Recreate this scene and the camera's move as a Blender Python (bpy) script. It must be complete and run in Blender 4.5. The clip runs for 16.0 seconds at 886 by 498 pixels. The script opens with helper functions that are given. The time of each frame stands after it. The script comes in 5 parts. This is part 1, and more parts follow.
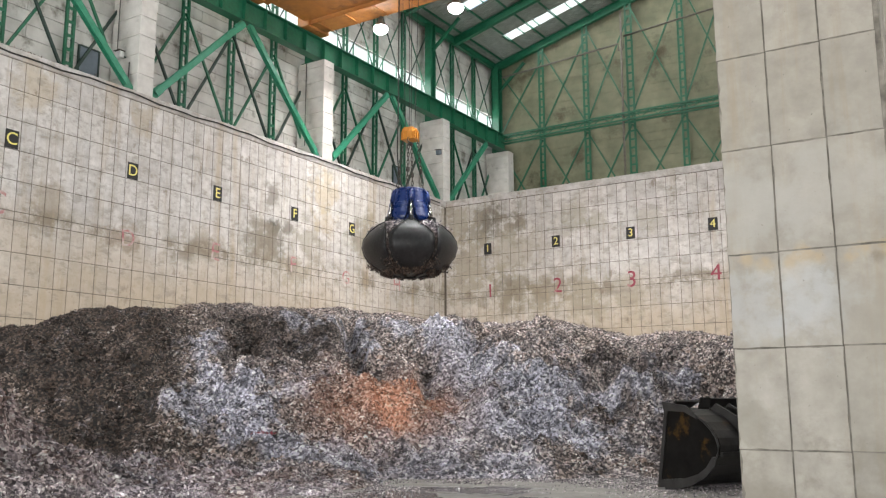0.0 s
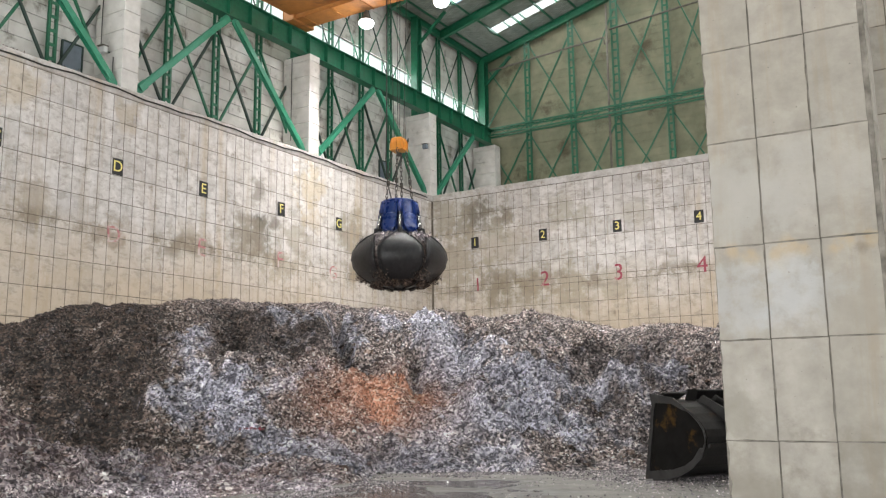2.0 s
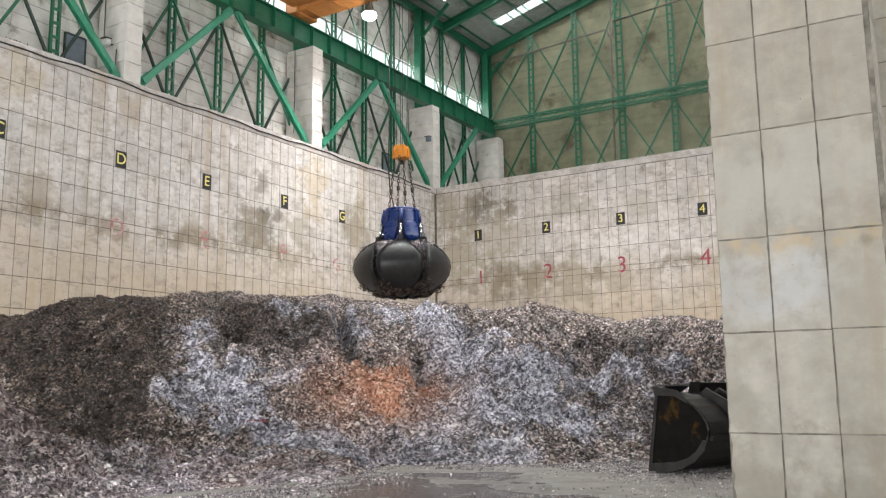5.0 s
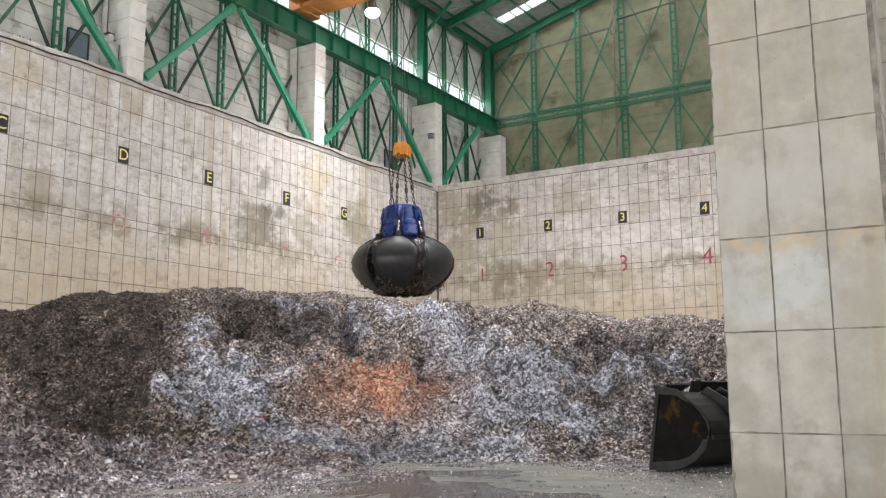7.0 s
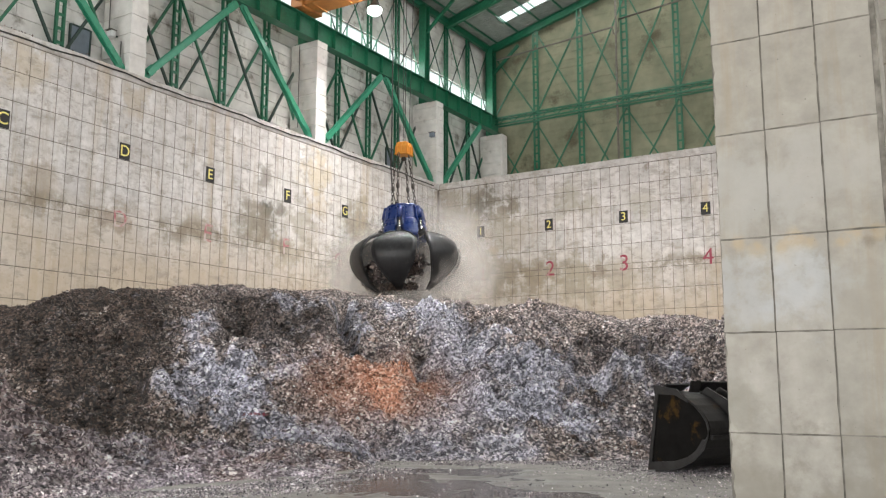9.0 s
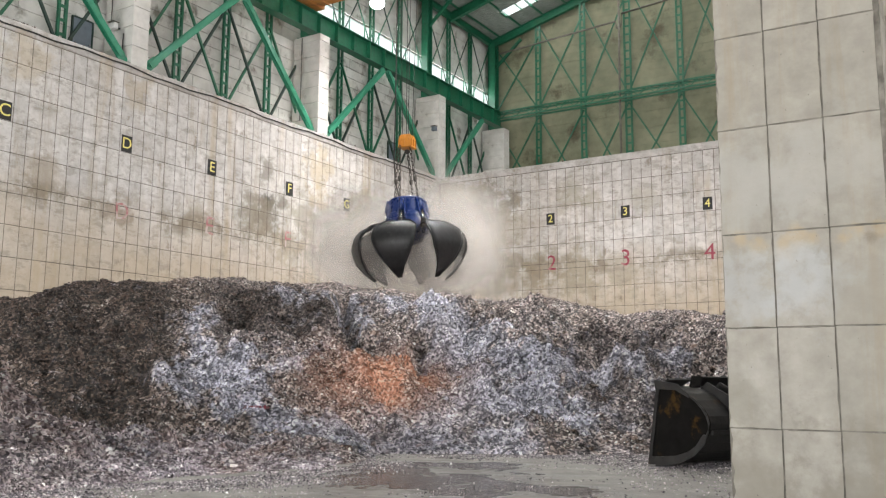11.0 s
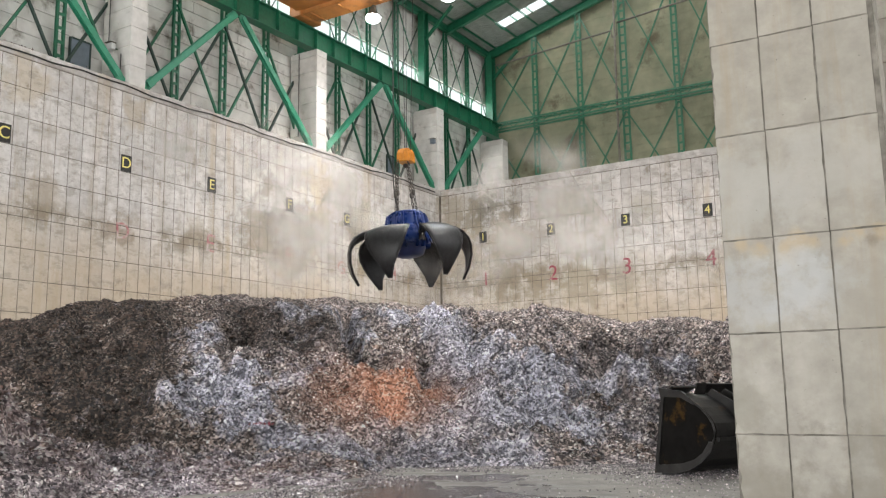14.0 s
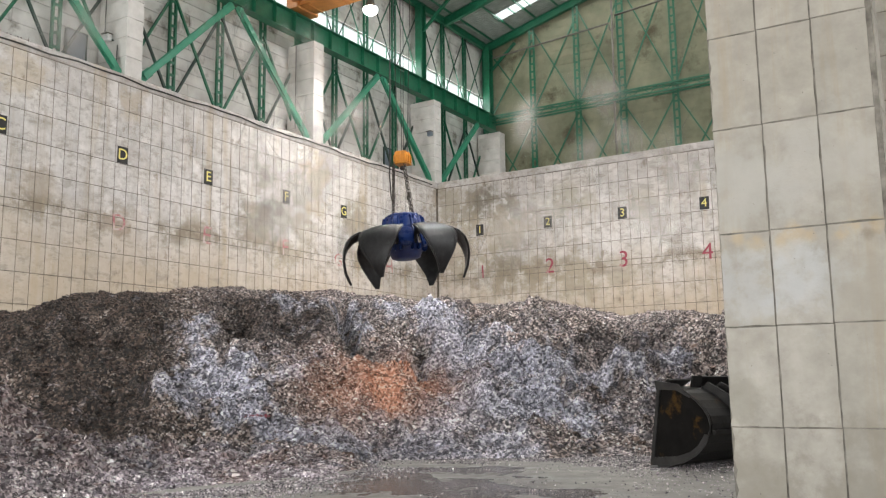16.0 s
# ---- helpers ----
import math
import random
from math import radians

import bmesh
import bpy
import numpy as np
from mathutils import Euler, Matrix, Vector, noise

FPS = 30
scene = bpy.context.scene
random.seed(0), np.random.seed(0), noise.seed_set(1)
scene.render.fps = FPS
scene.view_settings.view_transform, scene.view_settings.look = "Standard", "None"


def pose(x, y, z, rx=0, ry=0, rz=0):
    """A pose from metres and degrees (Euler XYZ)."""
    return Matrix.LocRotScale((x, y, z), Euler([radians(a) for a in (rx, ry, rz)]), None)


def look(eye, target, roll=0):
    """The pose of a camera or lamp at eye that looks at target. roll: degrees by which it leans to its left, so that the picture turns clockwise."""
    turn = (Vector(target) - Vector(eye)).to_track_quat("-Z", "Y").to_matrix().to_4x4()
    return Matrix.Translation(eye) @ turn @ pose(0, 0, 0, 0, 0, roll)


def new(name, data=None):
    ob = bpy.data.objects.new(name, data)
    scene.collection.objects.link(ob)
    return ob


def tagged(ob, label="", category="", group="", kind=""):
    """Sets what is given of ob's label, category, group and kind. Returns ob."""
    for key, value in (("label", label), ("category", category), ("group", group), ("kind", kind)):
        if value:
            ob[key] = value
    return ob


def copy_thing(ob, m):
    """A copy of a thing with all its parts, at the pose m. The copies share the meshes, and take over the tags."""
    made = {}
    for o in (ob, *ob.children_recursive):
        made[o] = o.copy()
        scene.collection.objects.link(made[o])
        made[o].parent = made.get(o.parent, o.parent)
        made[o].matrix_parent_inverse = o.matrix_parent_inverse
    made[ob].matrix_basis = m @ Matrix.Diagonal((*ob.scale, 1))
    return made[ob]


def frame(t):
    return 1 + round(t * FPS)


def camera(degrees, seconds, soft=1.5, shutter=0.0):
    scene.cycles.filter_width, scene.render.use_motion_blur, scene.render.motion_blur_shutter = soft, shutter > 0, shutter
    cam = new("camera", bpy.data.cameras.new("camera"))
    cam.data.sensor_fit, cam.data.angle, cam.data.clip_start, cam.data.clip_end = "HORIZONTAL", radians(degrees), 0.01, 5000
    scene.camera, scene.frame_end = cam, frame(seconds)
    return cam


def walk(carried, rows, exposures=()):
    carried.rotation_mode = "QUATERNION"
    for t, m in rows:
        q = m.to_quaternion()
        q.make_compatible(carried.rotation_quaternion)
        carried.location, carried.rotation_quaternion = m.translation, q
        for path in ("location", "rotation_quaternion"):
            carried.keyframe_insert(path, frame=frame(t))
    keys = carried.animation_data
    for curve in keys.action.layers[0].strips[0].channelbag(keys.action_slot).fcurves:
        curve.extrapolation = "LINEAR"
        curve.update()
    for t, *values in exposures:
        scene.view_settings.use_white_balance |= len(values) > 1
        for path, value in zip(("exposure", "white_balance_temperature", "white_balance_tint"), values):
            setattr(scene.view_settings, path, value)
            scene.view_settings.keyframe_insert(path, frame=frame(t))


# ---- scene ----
# Waste pit hall: x along the numbered back wall, y along the lettered side wall, z up.
scene.cycles.transparent_max_bounces = 48
cam = camera(52.96, 16.0, soft=1.25)
EYE = (0.0, 0.0, 1.6)
PATH = [
    (0.0, 32.45, 10.10, -0.18),
    (0.5, 32.29, 10.04, -0.29),
    (1.0, 32.00, 9.91, -0.54),
    (1.5, 31.71, 9.80, -0.63),
    (2.0, 31.62, 9.72, -0.70),
    (2.5, 31.62, 9.72, -0.72),
    (3.0, 31.72, 9.67, -0.60),
    (3.5, 31.86, 9.51, -0.54),
    (4.0, 31.90, 9.44, -0.68),
    (6.5, 31.81, 9.02, -0.47),
    (7.0, 31.95, 9.09, -0.31),
    (7.5, 32.08, 9.03, -0.24),
    (8.0, 32.06, 8.92, -0.23),
    (8.5, 32.00, 8.96, -0.08),
    (9.0, 31.99, 8.99, 0.08),
    (11.5, 32.10, 8.51, 0.38),
    (12.0, 32.16, 8.47, 0.28),
    (12.5, 32.11, 8.49, -0.01),
    (13.0, 32.08, 8.86, -0.48),
    (13.5, 32.11, 9.25, -0.79),
    (14.0, 32.15, 9.39, -0.89),
    (14.5, 32.15, 9.33, -0.88),
    (15.0, 32.05, 9.34, -0.78),
    (15.5, 31.97, 9.18, -0.74),
    (16.0, 31.95, 8.91, -0.78),
]
walk(cam, [(t, pose(*EYE, 90 + tilt, 0, yaw) @ pose(0, 0, 0, 0, 0, roll)) for t, yaw, tilt, roll in PATH],
     exposures=[(0.0, 0.0, 6300, 10), (16.0, 0.0, 6300, 10)])

# ---- light ----
world = bpy.data.worlds.new("sky")
scene.world = world
world.use_nodes = True
wn = world.node_tree.nodes
sky = wn.new("ShaderNodeTexSky")
sky.sky_type, sky.sun_disc = "NISHITA", False
sky.sun_elevation, sky.sun_rotation = radians(42), radians(-77)
world.node_tree.links.new(sky.outputs[0], wn["Background"].inputs[0])
wn["Background"].inputs[1].default_value = 0.15
sun_data = bpy.data.lights.new("sun", "SUN")
sun_data.energy, sun_data.angle, sun_data.color = 5.0, radians(0.5), (1, 0.97, 0.92)
sun = new("sun", sun_data)
sun.matrix_world = look((-43, 10, 40), (0, 0, 0))

XL, YB, TOP = -30.92, 49.02, 15.15      # lettered wall, numbered wall, top of the pit walls
SKY_Y = [55.75 - 6.2 * k for k in range(10)]      # roof strips
XC, YG, EAVE, SLOPE = -33.0, 59.4, 28.4, 0.26   # cladding, gable, eaves, roof pitch


def lamp(name, at, watts, size, color=(1, 0.97, 0.93), spread=170, to=None):
    data = bpy.data.lights.new(name, "AREA")
    data.shape, data.size, data.energy, data.color, data.spread = "DISK", size, watts, color, radians(spread)
    ob = new(name, data)
    ob.matrix_world = look(at, to or (at[0], at[1] + 0.01, 0))
    return ob


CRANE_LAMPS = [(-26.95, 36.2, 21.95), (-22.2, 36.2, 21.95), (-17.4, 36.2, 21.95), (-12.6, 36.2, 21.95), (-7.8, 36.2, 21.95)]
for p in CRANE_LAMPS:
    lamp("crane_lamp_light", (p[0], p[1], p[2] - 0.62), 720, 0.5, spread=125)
# daylight through the roof strips and the window band
for s in SKY_Y:
    if s > 5:
        d = bpy.data.lights.new("skylight_daylight", "AREA")
        d.shape, d.size, d.size_y, d.energy, d.color = "RECTANGLE", 17.2, 1.1, 680, (1.0, 0.98, 0.96)
        o = new("skylight_daylight", d)
        o.matrix_world = Matrix.Translation((-21.6, s + 0.575, EAVE + SLOPE * (-21.6 - XC) + 0.012)) @ Matrix.Rotation(-math.atan(SLOPE), 4, "Y")
d = bpy.data.lights.new("window_daylight", "AREA")
d.shape, d.size, d.size_y, d.energy, d.color = "RECTANGLE", 39.0, 1.15, 1100, (1.0, 0.99, 0.97)
new("window_daylight", d).matrix_world = Matrix.Translation((XC - 0.1, 39.5, 23.65)) @ Matrix.Rotation(radians(90), 4, "Z") @ Matrix.Rotation(radians(-90), 4, "X")
# daylight through the open loading door behind the camera
door_light = bpy.data.lights.new("door_daylight", "AREA")
door_light.shape, door_light.size, door_light.size_y, door_light.energy, door_light.color = "RECTANGLE", 12, 5, 1450, (1.0, 0.98, 0.945)
new("door_daylight", door_light).matrix_world = look((4.5, -6.6, 6.6), (-2, 10, 5))
# added fill: a second, unseen door opening that brightens the lettered wall
south_fill_light = door_light.copy()
south_fill_light.energy = 6500
new("door_daylight", south_fill_light).matrix_world = look((-18, -6.6, 5.2), (-27, 24, 10.5))

# added fill from an unseen east window band, to brighten the lettered wall
east_fill_light = bpy.data.lights.new("window_daylight", "AREA")
east_fill_light.shape, east_fill_light.size, east_fill_light.size_y, east_fill_light.energy, east_fill_light.color = "RECTANGLE", 46, 3.6, 6200, (1.0, 0.985, 0.96)
new("window_daylight", east_fill_light).matrix_world = Matrix.Translation((12.98, 34.8, 23.4)) @ Matrix.Rotation(radians(-90), 4, "Z") @ Matrix.Rotation(radians(-90), 4, "X")
# daylight through an unseen, assumed side door beyond the pier, lighting its right face
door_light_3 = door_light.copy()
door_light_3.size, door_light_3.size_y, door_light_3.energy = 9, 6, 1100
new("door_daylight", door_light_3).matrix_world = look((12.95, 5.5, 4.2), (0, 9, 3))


# ---- materials ----
def ramp_node(nt, fac, stops):
    n = nt.nodes.new("ShaderNodeValToRGB")
    while len(n.color_ramp.elements) < len(stops):
        n.color_ramp.elements.new(0.5)
    for e, (p, col) in zip(n.color_ramp.elements, stops):
        e.position, e.color = p, (*col, 1)
    nt.links.new(fac, n.inputs[0])
    return n.outputs[0]


def noise_node(nt, vec, scale, detail=5.0, rough=0.6, stretch=None):
    if stretch:
        m = nt.nodes.new("ShaderNodeMapping")
        m.inputs["Scale"].default_value = stretch
        nt.links.new(vec, m.inputs[0])
        vec = m.outputs[0]
    n = nt.nodes.new("ShaderNodeTexNoise")
    n.inputs["Scale"].default_value, n.inputs["Detail"].default_value, n.inputs["Roughness"].default_value = scale, detail, rough
    nt.links.new(vec, n.inputs["Vector"])
    return n.outputs[0]


def mix(nt, fac, a, b, how="MIX"):
    n = nt.nodes.new("ShaderNodeMix")
    n.data_type, n.blend_type = "RGBA", how
    for sock, v in ((n.inputs[0], fac), (n.inputs[6], a), (n.inputs[7], b)):
        if isinstance(v, (int, float)):
            sock.default_value = v
        elif isinstance(v, tuple):
            sock.default_value = (*v, 1)
        else:
            nt.links.new(v, sock)
    return n.outputs[2]


def calc(nt, how, a, b=0.0):
    n = nt.nodes.new("ShaderNodeMath")
    n.operation = how
    for sock, v in ((n.inputs[0], a), (n.inputs[1], b)):
        if isinstance(v, (int, float)):
            sock.default_value = v
        else:
            nt.links.new(v, sock)
    return n.outputs[0]


def start(name, place="object"):
    m = bpy.data.materials.new(name)
    m.use_nodes = True
    nt = m.node_tree
    if place == "world":
        vec = nt.nodes.new("ShaderNodeNewGeometry").outputs["Position"]
    else:
        vec = nt.nodes.new("ShaderNodeTexCoord").outputs["Object"]
    return m, nt, nt.nodes["Principled BSDF"], vec


def bump(nt, bsdf, height, strength, distance=0.02):
    b = nt.nodes.new("ShaderNodeBump")
    b.inputs["Strength"].default_value, b.inputs["Distance"].default_value = strength, distance
    nt.links.new(height, b.inputs["Height"])
    nt.links.new(b.outputs[0], bsdf.inputs["Normal"])


def surface(name, dark, light, scale, rough=0.7, metal=0.0, relief=0.3, wear=None, wear_scale=1.5, wear_from=0.6, place="object", spread=0.12):
    """Two-tone grain, large blotches of a second colour, and fine relief."""
    m, nt, bsdf, vec = start(name, place)
    fine = noise_node(nt, vec, scale)
    col = ramp_node(nt, fine, [(0.3, dark), (0.7, light)])
    if wear:
        w = noise_node(nt, vec, wear_scale, 8, 0.65)
        mask = ramp_node(nt, w, [(wear_from, (0, 0, 0)), (min(wear_from + 0.12, 1), (1, 1, 1))])
        col = mix(nt, mask, col, wear)
    nt.links.new(col, bsdf.inputs["Base Color"])
    r = nt.nodes.new("ShaderNodeMapRange")
    r.inputs[3].default_value, r.inputs[4].default_value = max(rough - spread, 0.03), min(rough + spread, 1)
    nt.links.new(fine, r.inputs[0])
    nt.links.new(r.outputs[0], bsdf.inputs["Roughness"])
    bsdf.inputs["Metallic"].default_value = metal
    if relief:
        bump(nt, bsdf, noise_node(nt, vec, scale * 4), relief)
    return m


def blot(nt, vec, at, radius, ragged):
    """A ragged stain round a place: 1 inside, 0 outside."""
    d = nt.nodes.new("ShaderNodeVectorMath")
    d.operation = "DISTANCE"
    d.inputs[1].default_value = at
    nt.links.new(vec, d.inputs[0])
    k = calc(nt, "ADD", calc(nt, "DIVIDE", d.outputs["Value"], radius), calc(nt, "MULTIPLY", calc(nt, "SUBTRACT", ragged, 0.5), 4.0))
    m = nt.nodes.new("ShaderNodeMapRange")
    m.interpolation_type = "SMOOTHSTEP"
    m.inputs[1].default_value, m.inputs[2].default_value, m.inputs[3].default_value, m.inputs[4].default_value = 0.35, 1.25, 1, 0
    nt.links.new(k, m.inputs[0])
    return m.outputs[0]


def pit_concrete(name, stains=True, light=(0.69, 0.66, 0.635), dark=(0.47, 0.445, 0.42)):
    """Form-panel concrete with streaks, yellowed lower part, grime blotches and rust."""
    m, nt, bsdf, vec = start(name, "world")
    grain = noise_node(nt, vec, 2.2, 8, 0.65)
    col = ramp_node(nt, grain, [(0.28, dark), (0.68, light)])
    info = nt.nodes.new("ShaderNodeObjectInfo").outputs["Random"]
    isle = nt.nodes.new("ShaderNodeNewGeometry").outputs["Random Per Island"]
    pick = calc(nt, "FRACT", calc(nt, "ADD", info, isle))
    tone = ramp_node(nt, pick, [(0.0, (0.86, 0.86, 0.86)), (0.5, (0.97, 0.965, 0.95)), (1.0, (1.06, 1.06, 1.06))])
    col = mix(nt, 1.0, col, tone, "MULTIPLY")
    mottle = noise_node(nt, vec, 2.7, 9, 0.74, (1, 1, 1.35))
    col = mix(nt, calc(nt, "MULTIPLY", ramp_node(nt, mottle, [(0.51, (0, 0, 0)), (0.64, (1, 1, 1))]), 0.52 if stains else 0.42), col, (0.3, 0.272, 0.24))
    pale = noise_node(nt, vec, 1.3, 8, 0.7)
    col = mix(nt, calc(nt, "MULTIPLY", ramp_node(nt, pale, [(0.54, (0, 0, 0)), (0.66, (1, 1, 1))]), 0.5 if stains else 0.08), col, (0.72, 0.7, 0.685))
    streak = noise_node(nt, vec, 1.0, 6, 0.7, (2.6, 2.6, 0.16))
    col = mix(nt, calc(nt, "MULTIPLY", ramp_node(nt, streak, [(0.54, (0, 0, 0)), (0.72, (1, 1, 1))]), 0.6), col, (0.33, 0.26, 0.17))
    if stains:
        z = nt.nodes.new("ShaderNodeSeparateXYZ")
        nt.links.new(vec, z.inputs[0])
        rag = noise_node(nt, vec, 0.35, 6, 0.6)
        low = nt.nodes.new("ShaderNodeMapRange")
        low.inputs[1].default_value, low.inputs[2].default_value, low.inputs[3].default_value, low.inputs[4].default_value = 9.8, 6.0, 0, 0.7
        nt.links.new(calc(nt, "ADD", z.outputs[2], calc(nt, "MULTIPLY", calc(nt, "SUBTRACT", rag, 0.5), 6.0)), low.inputs[0])
        col = mix(nt, low.outputs[0], col, (0.44, 0.345, 0.23))
        rag2 = noise_node(nt, vec, 1.3, 8, 0.68)
        for at, rad, shade, k in (
                # soot spots and damp patches on the lettered wall
                ((XL, 32.6, 10.65), 0.55, (0.1, 0.088, 0.07), 0.9), ((XL, 33.7, 10.75), 0.45, (0.2, 0.18, 0.15), 0.8), ((XL, 31.7, 9.9), 1.2, (0.25, 0.215, 0.165), 0.85),
                ((XL, 32.7, 9.9), 0.9, (0.2, 0.175, 0.135), 0.8), ((XL, 32.4, 12.1), 0.6, (0.25, 0.22, 0.18), 0.75), ((XL, 35.4, 10.3), 1.3, (0.36, 0.32, 0.255), 0.7),
                ((XL, 40.4, 11.2), 1.5, (0.3, 0.265, 0.205), 0.8), ((XL, 39.6, 10.8), 0.9, (0.33, 0.29, 0.23), 0.7), ((XL, 36.6, 13.2), 1.3, (0.5, 0.41, 0.27), 0.65),
                ((XL, 24.4, 13.9), 0.9, (0.46, 0.38, 0.27), 0.55), ((XL, 36.6, 11.4), 0.8, (0.5, 0.41, 0.28), 0.55), ((XL, 19.3, 14.0), 1.1, (0.47, 0.38, 0.25), 0.5),
                ((XL, 23.6, 8.7), 0.8, (0.3, 0.235, 0.17), 0.7), ((XL, 20.2, 9.6), 0.9, (0.34, 0.28, 0.21), 0.6), ((XL, 28.3, 9.0), 1.2, (0.36, 0.3, 0.22), 0.55), ((XL, 34.3, 8.5), 1.0, (0.36, 0.3, 0.21), 0.6),
                # sooty tide mark and damp bands on the numbered wall
                ((-27.6, YB, 13.3), 1.2, (0.17, 0.15, 0.115), 0.9), ((-25.6, YB, 13.0), 0.9, (0.2, 0.17, 0.125), 0.88), ((-28.8, YB, 12.9), 0.9, (0.27, 0.235, 0.175), 0.8),
                ((-21.6, YB, 12.9), 1.1, (0.4, 0.37, 0.3), 0.75), ((-20.4, YB, 12.7), 0.8, (0.4, 0.37, 0.3), 0.7), ((-17.0, YB, 12.2), 0.8, (0.42, 0.39, 0.32), 0.6),
                ((-26.2, YB, 8.7), 1.5, (0.26, 0.22, 0.155), 0.85), ((-23.8, YB, 8.4), 1.3, (0.3, 0.25, 0.175), 0.8), ((-21.0, YB, 8.2), 1.5, (0.34, 0.29, 0.21), 0.75), ((-18.3, YB, 8.0), 1.2, (0.36, 0.31, 0.23), 0.6),
                ((-29.3, YB, 10.4), 2.2, (0.36, 0.31, 0.23), 0.8), ((-30.0, YB, 13.6), 1.5, (0.36, 0.315, 0.24), 0.75), ((-26.0, YB, 11.3), 1.8, (0.42, 0.37, 0.29), 0.6)):
            col = mix(nt, calc(nt, "MULTIPLY", blot(nt, vec, at, rad, rag2), k), col, shade)
        line = nt.nodes.new("ShaderNodeMapRange")
        line.interpolation_type = "SMOOTHSTEP"
        line.inputs[1].default_value, line.inputs[2].default_value, line.inputs[3].default_value, line.inputs[4].default_value = 0.1, 0.9, 1, 0
        nt.links.new(calc(nt, "ABSOLUTE", calc(nt, "SUBTRACT", calc(nt, "ADD", z.outputs[2], calc(nt, "MULTIPLY", calc(nt, "SUBTRACT", rag, 0.5), 2.0)), 8.75)), line.inputs[0])
        patchy = ramp_node(nt, noise_node(nt, vec, 0.6, 8, 0.75), [(0.47, (0, 0, 0)), (0.58, (1, 1, 1))])
        col = mix(nt, calc(nt, "MULTIPLY", calc(nt, "MULTIPLY", line.outputs[0], patchy), 0.9), col, (0.24, 0.2, 0.145))
        drip = noise_node(nt, vec, 1.0, 4, 0.6, (0.55, 0.55, 0.05))
        col = mix(nt, calc(nt, "MULTIPLY", ramp_node(nt, drip, [(0.6, (0, 0, 0)), (0.67, (1, 1, 1))]), 0.45), col, (0.42, 0.32, 0.19))
        dash = noise_node(nt, vec, 1.2, 8, 0.72, (1.0, 1.0, 2.4))
        col = mix(nt, calc(nt, "MULTIPLY", ramp_node(nt, dash, [(0.53, (0, 0, 0)), (0.61, (1, 1, 1))]), 0.5), col, (0.27, 0.232, 0.192))
        cloud = noise_node(nt, vec, 0.42, 8, 0.72)
        col = mix(nt, calc(nt, "MULTIPLY", ramp_node(nt, cloud, [(0.55, (0, 0, 0)), (0.68, (1, 1, 1))]), 0.45), col, (0.37, 0.31, 0.245))
        spots = noise_node(nt, vec, 1.6, 8, 0.7, (1, 1, 0.7))
        col = mix(nt, calc(nt, "MULTIPLY", ramp_node(nt, spots, [(0.61, (0, 0, 0)), (0.7, (1, 1, 1))]), 0.7), col, (0.22, 0.165, 0.115))
    else:
        rag2 = noise_node(nt, vec, 2.4, 7, 0.65)
        # the three lowest blots darken the foot: dirt, with shade put into the colour
        for at, rad, shade, k in (*(((x, 10.5, 3.29 - 0.04 * (k % 3)), 0.1 + 0.03 * (k % 2), (0.46, 0.35, 0.21), 0.6) for k, x in enumerate((-2.5, -2.28, -2.02, -1.86, -1.7, -1.4, -1.22, -1.04))),
                                  ((-1.85, 10.5, 2.75), 0.45, (0.47, 0.475, 0.47), 0.7), ((-2.4, 10.5, 2.7), 0.4, (0.45, 0.45, 0.44), 0.6), ((-1.25, 10.5, 2.6), 0.4, (0.34, 0.31, 0.26), 0.5),
                                  ((-2.4, 10.5, 3.9), 0.6, (0.4, 0.385, 0.35), 0.6), ((-1.6, 10.5, 4.0), 0.6, (0.42, 0.4, 0.36), 0.5), ((-1.1, 10.5, 3.2), 0.14, (0.2, 0.17, 0.13), 0.6), ((-2.3, 10.5, 0.2), 0.8, (0.24, 0.215, 0.17), 0.5), ((-1.4, 10.5, 0.2), 0.85, (0.24, 0.215, 0.17), 0.5), ((-2.6, 10.5, 1.4), 0.3, (0.27, 0.25, 0.2), 0.5)):
            col = mix(nt, calc(nt, "MULTIPLY", blot(nt, vec, at, rad, rag2), k), col, shade)
        pits = noise_node(nt, vec, 22, 3, 0.6)
        col = mix(nt, ramp_node(nt, pits, [(0.7, (0, 0, 0)), (0.75, (1, 1, 1))]), col, (0.1, 0.09, 0.075))
    nt.links.new(col, bsdf.inputs["Base Color"])
    bsdf.inputs["Roughness"].default_value = 0.82
    bump(nt, bsdf, noise_node(nt, vec, 14, 8, 0.7), 0.35, 0.02)
    return m


M_PANEL = pit_concrete("pit_concrete")
M_PIER = pit_concrete("pier_concrete", False, (0.43, 0.4, 0.348), (0.29, 0.268, 0.228))
M_COLUMN = surface("column_concrete", (0.52, 0.5, 0.465), (0.68, 0.655, 0.615), 1.8, 0.85, wear=(0.24, 0.22, 0.19), wear_scale=0.7)
M_JOINT = surface("joint_grime", (0.08, 0.065, 0.05), (0.17, 0.14, 0.105), 6, 0.9, wear=(0.34, 0.31, 0.26), wear_scale=0.9, wear_from=0.57, place="world")
M_JOINT_PIER = surface("joint_mortar", (0.09, 0.08, 0.065), (0.3, 0.275, 0.235), 5, 0.9, place="world")
M_GREEN = surface("green_paint", (0.008, 0.092, 0.045), (0.015, 0.145, 0.073), 5, 0.42, relief=0.08, wear=(0.05, 0.13, 0.08), wear_scale=1.3, wear_from=0.63)
M_GREEN_L = surface("green_paint_light", (0.025, 0.19, 0.11), (0.045, 0.27, 0.16), 5, 0.38, relief=0.08, wear=(0.05, 0.2, 0.13), wear_scale=1.5, wear_from=0.66)
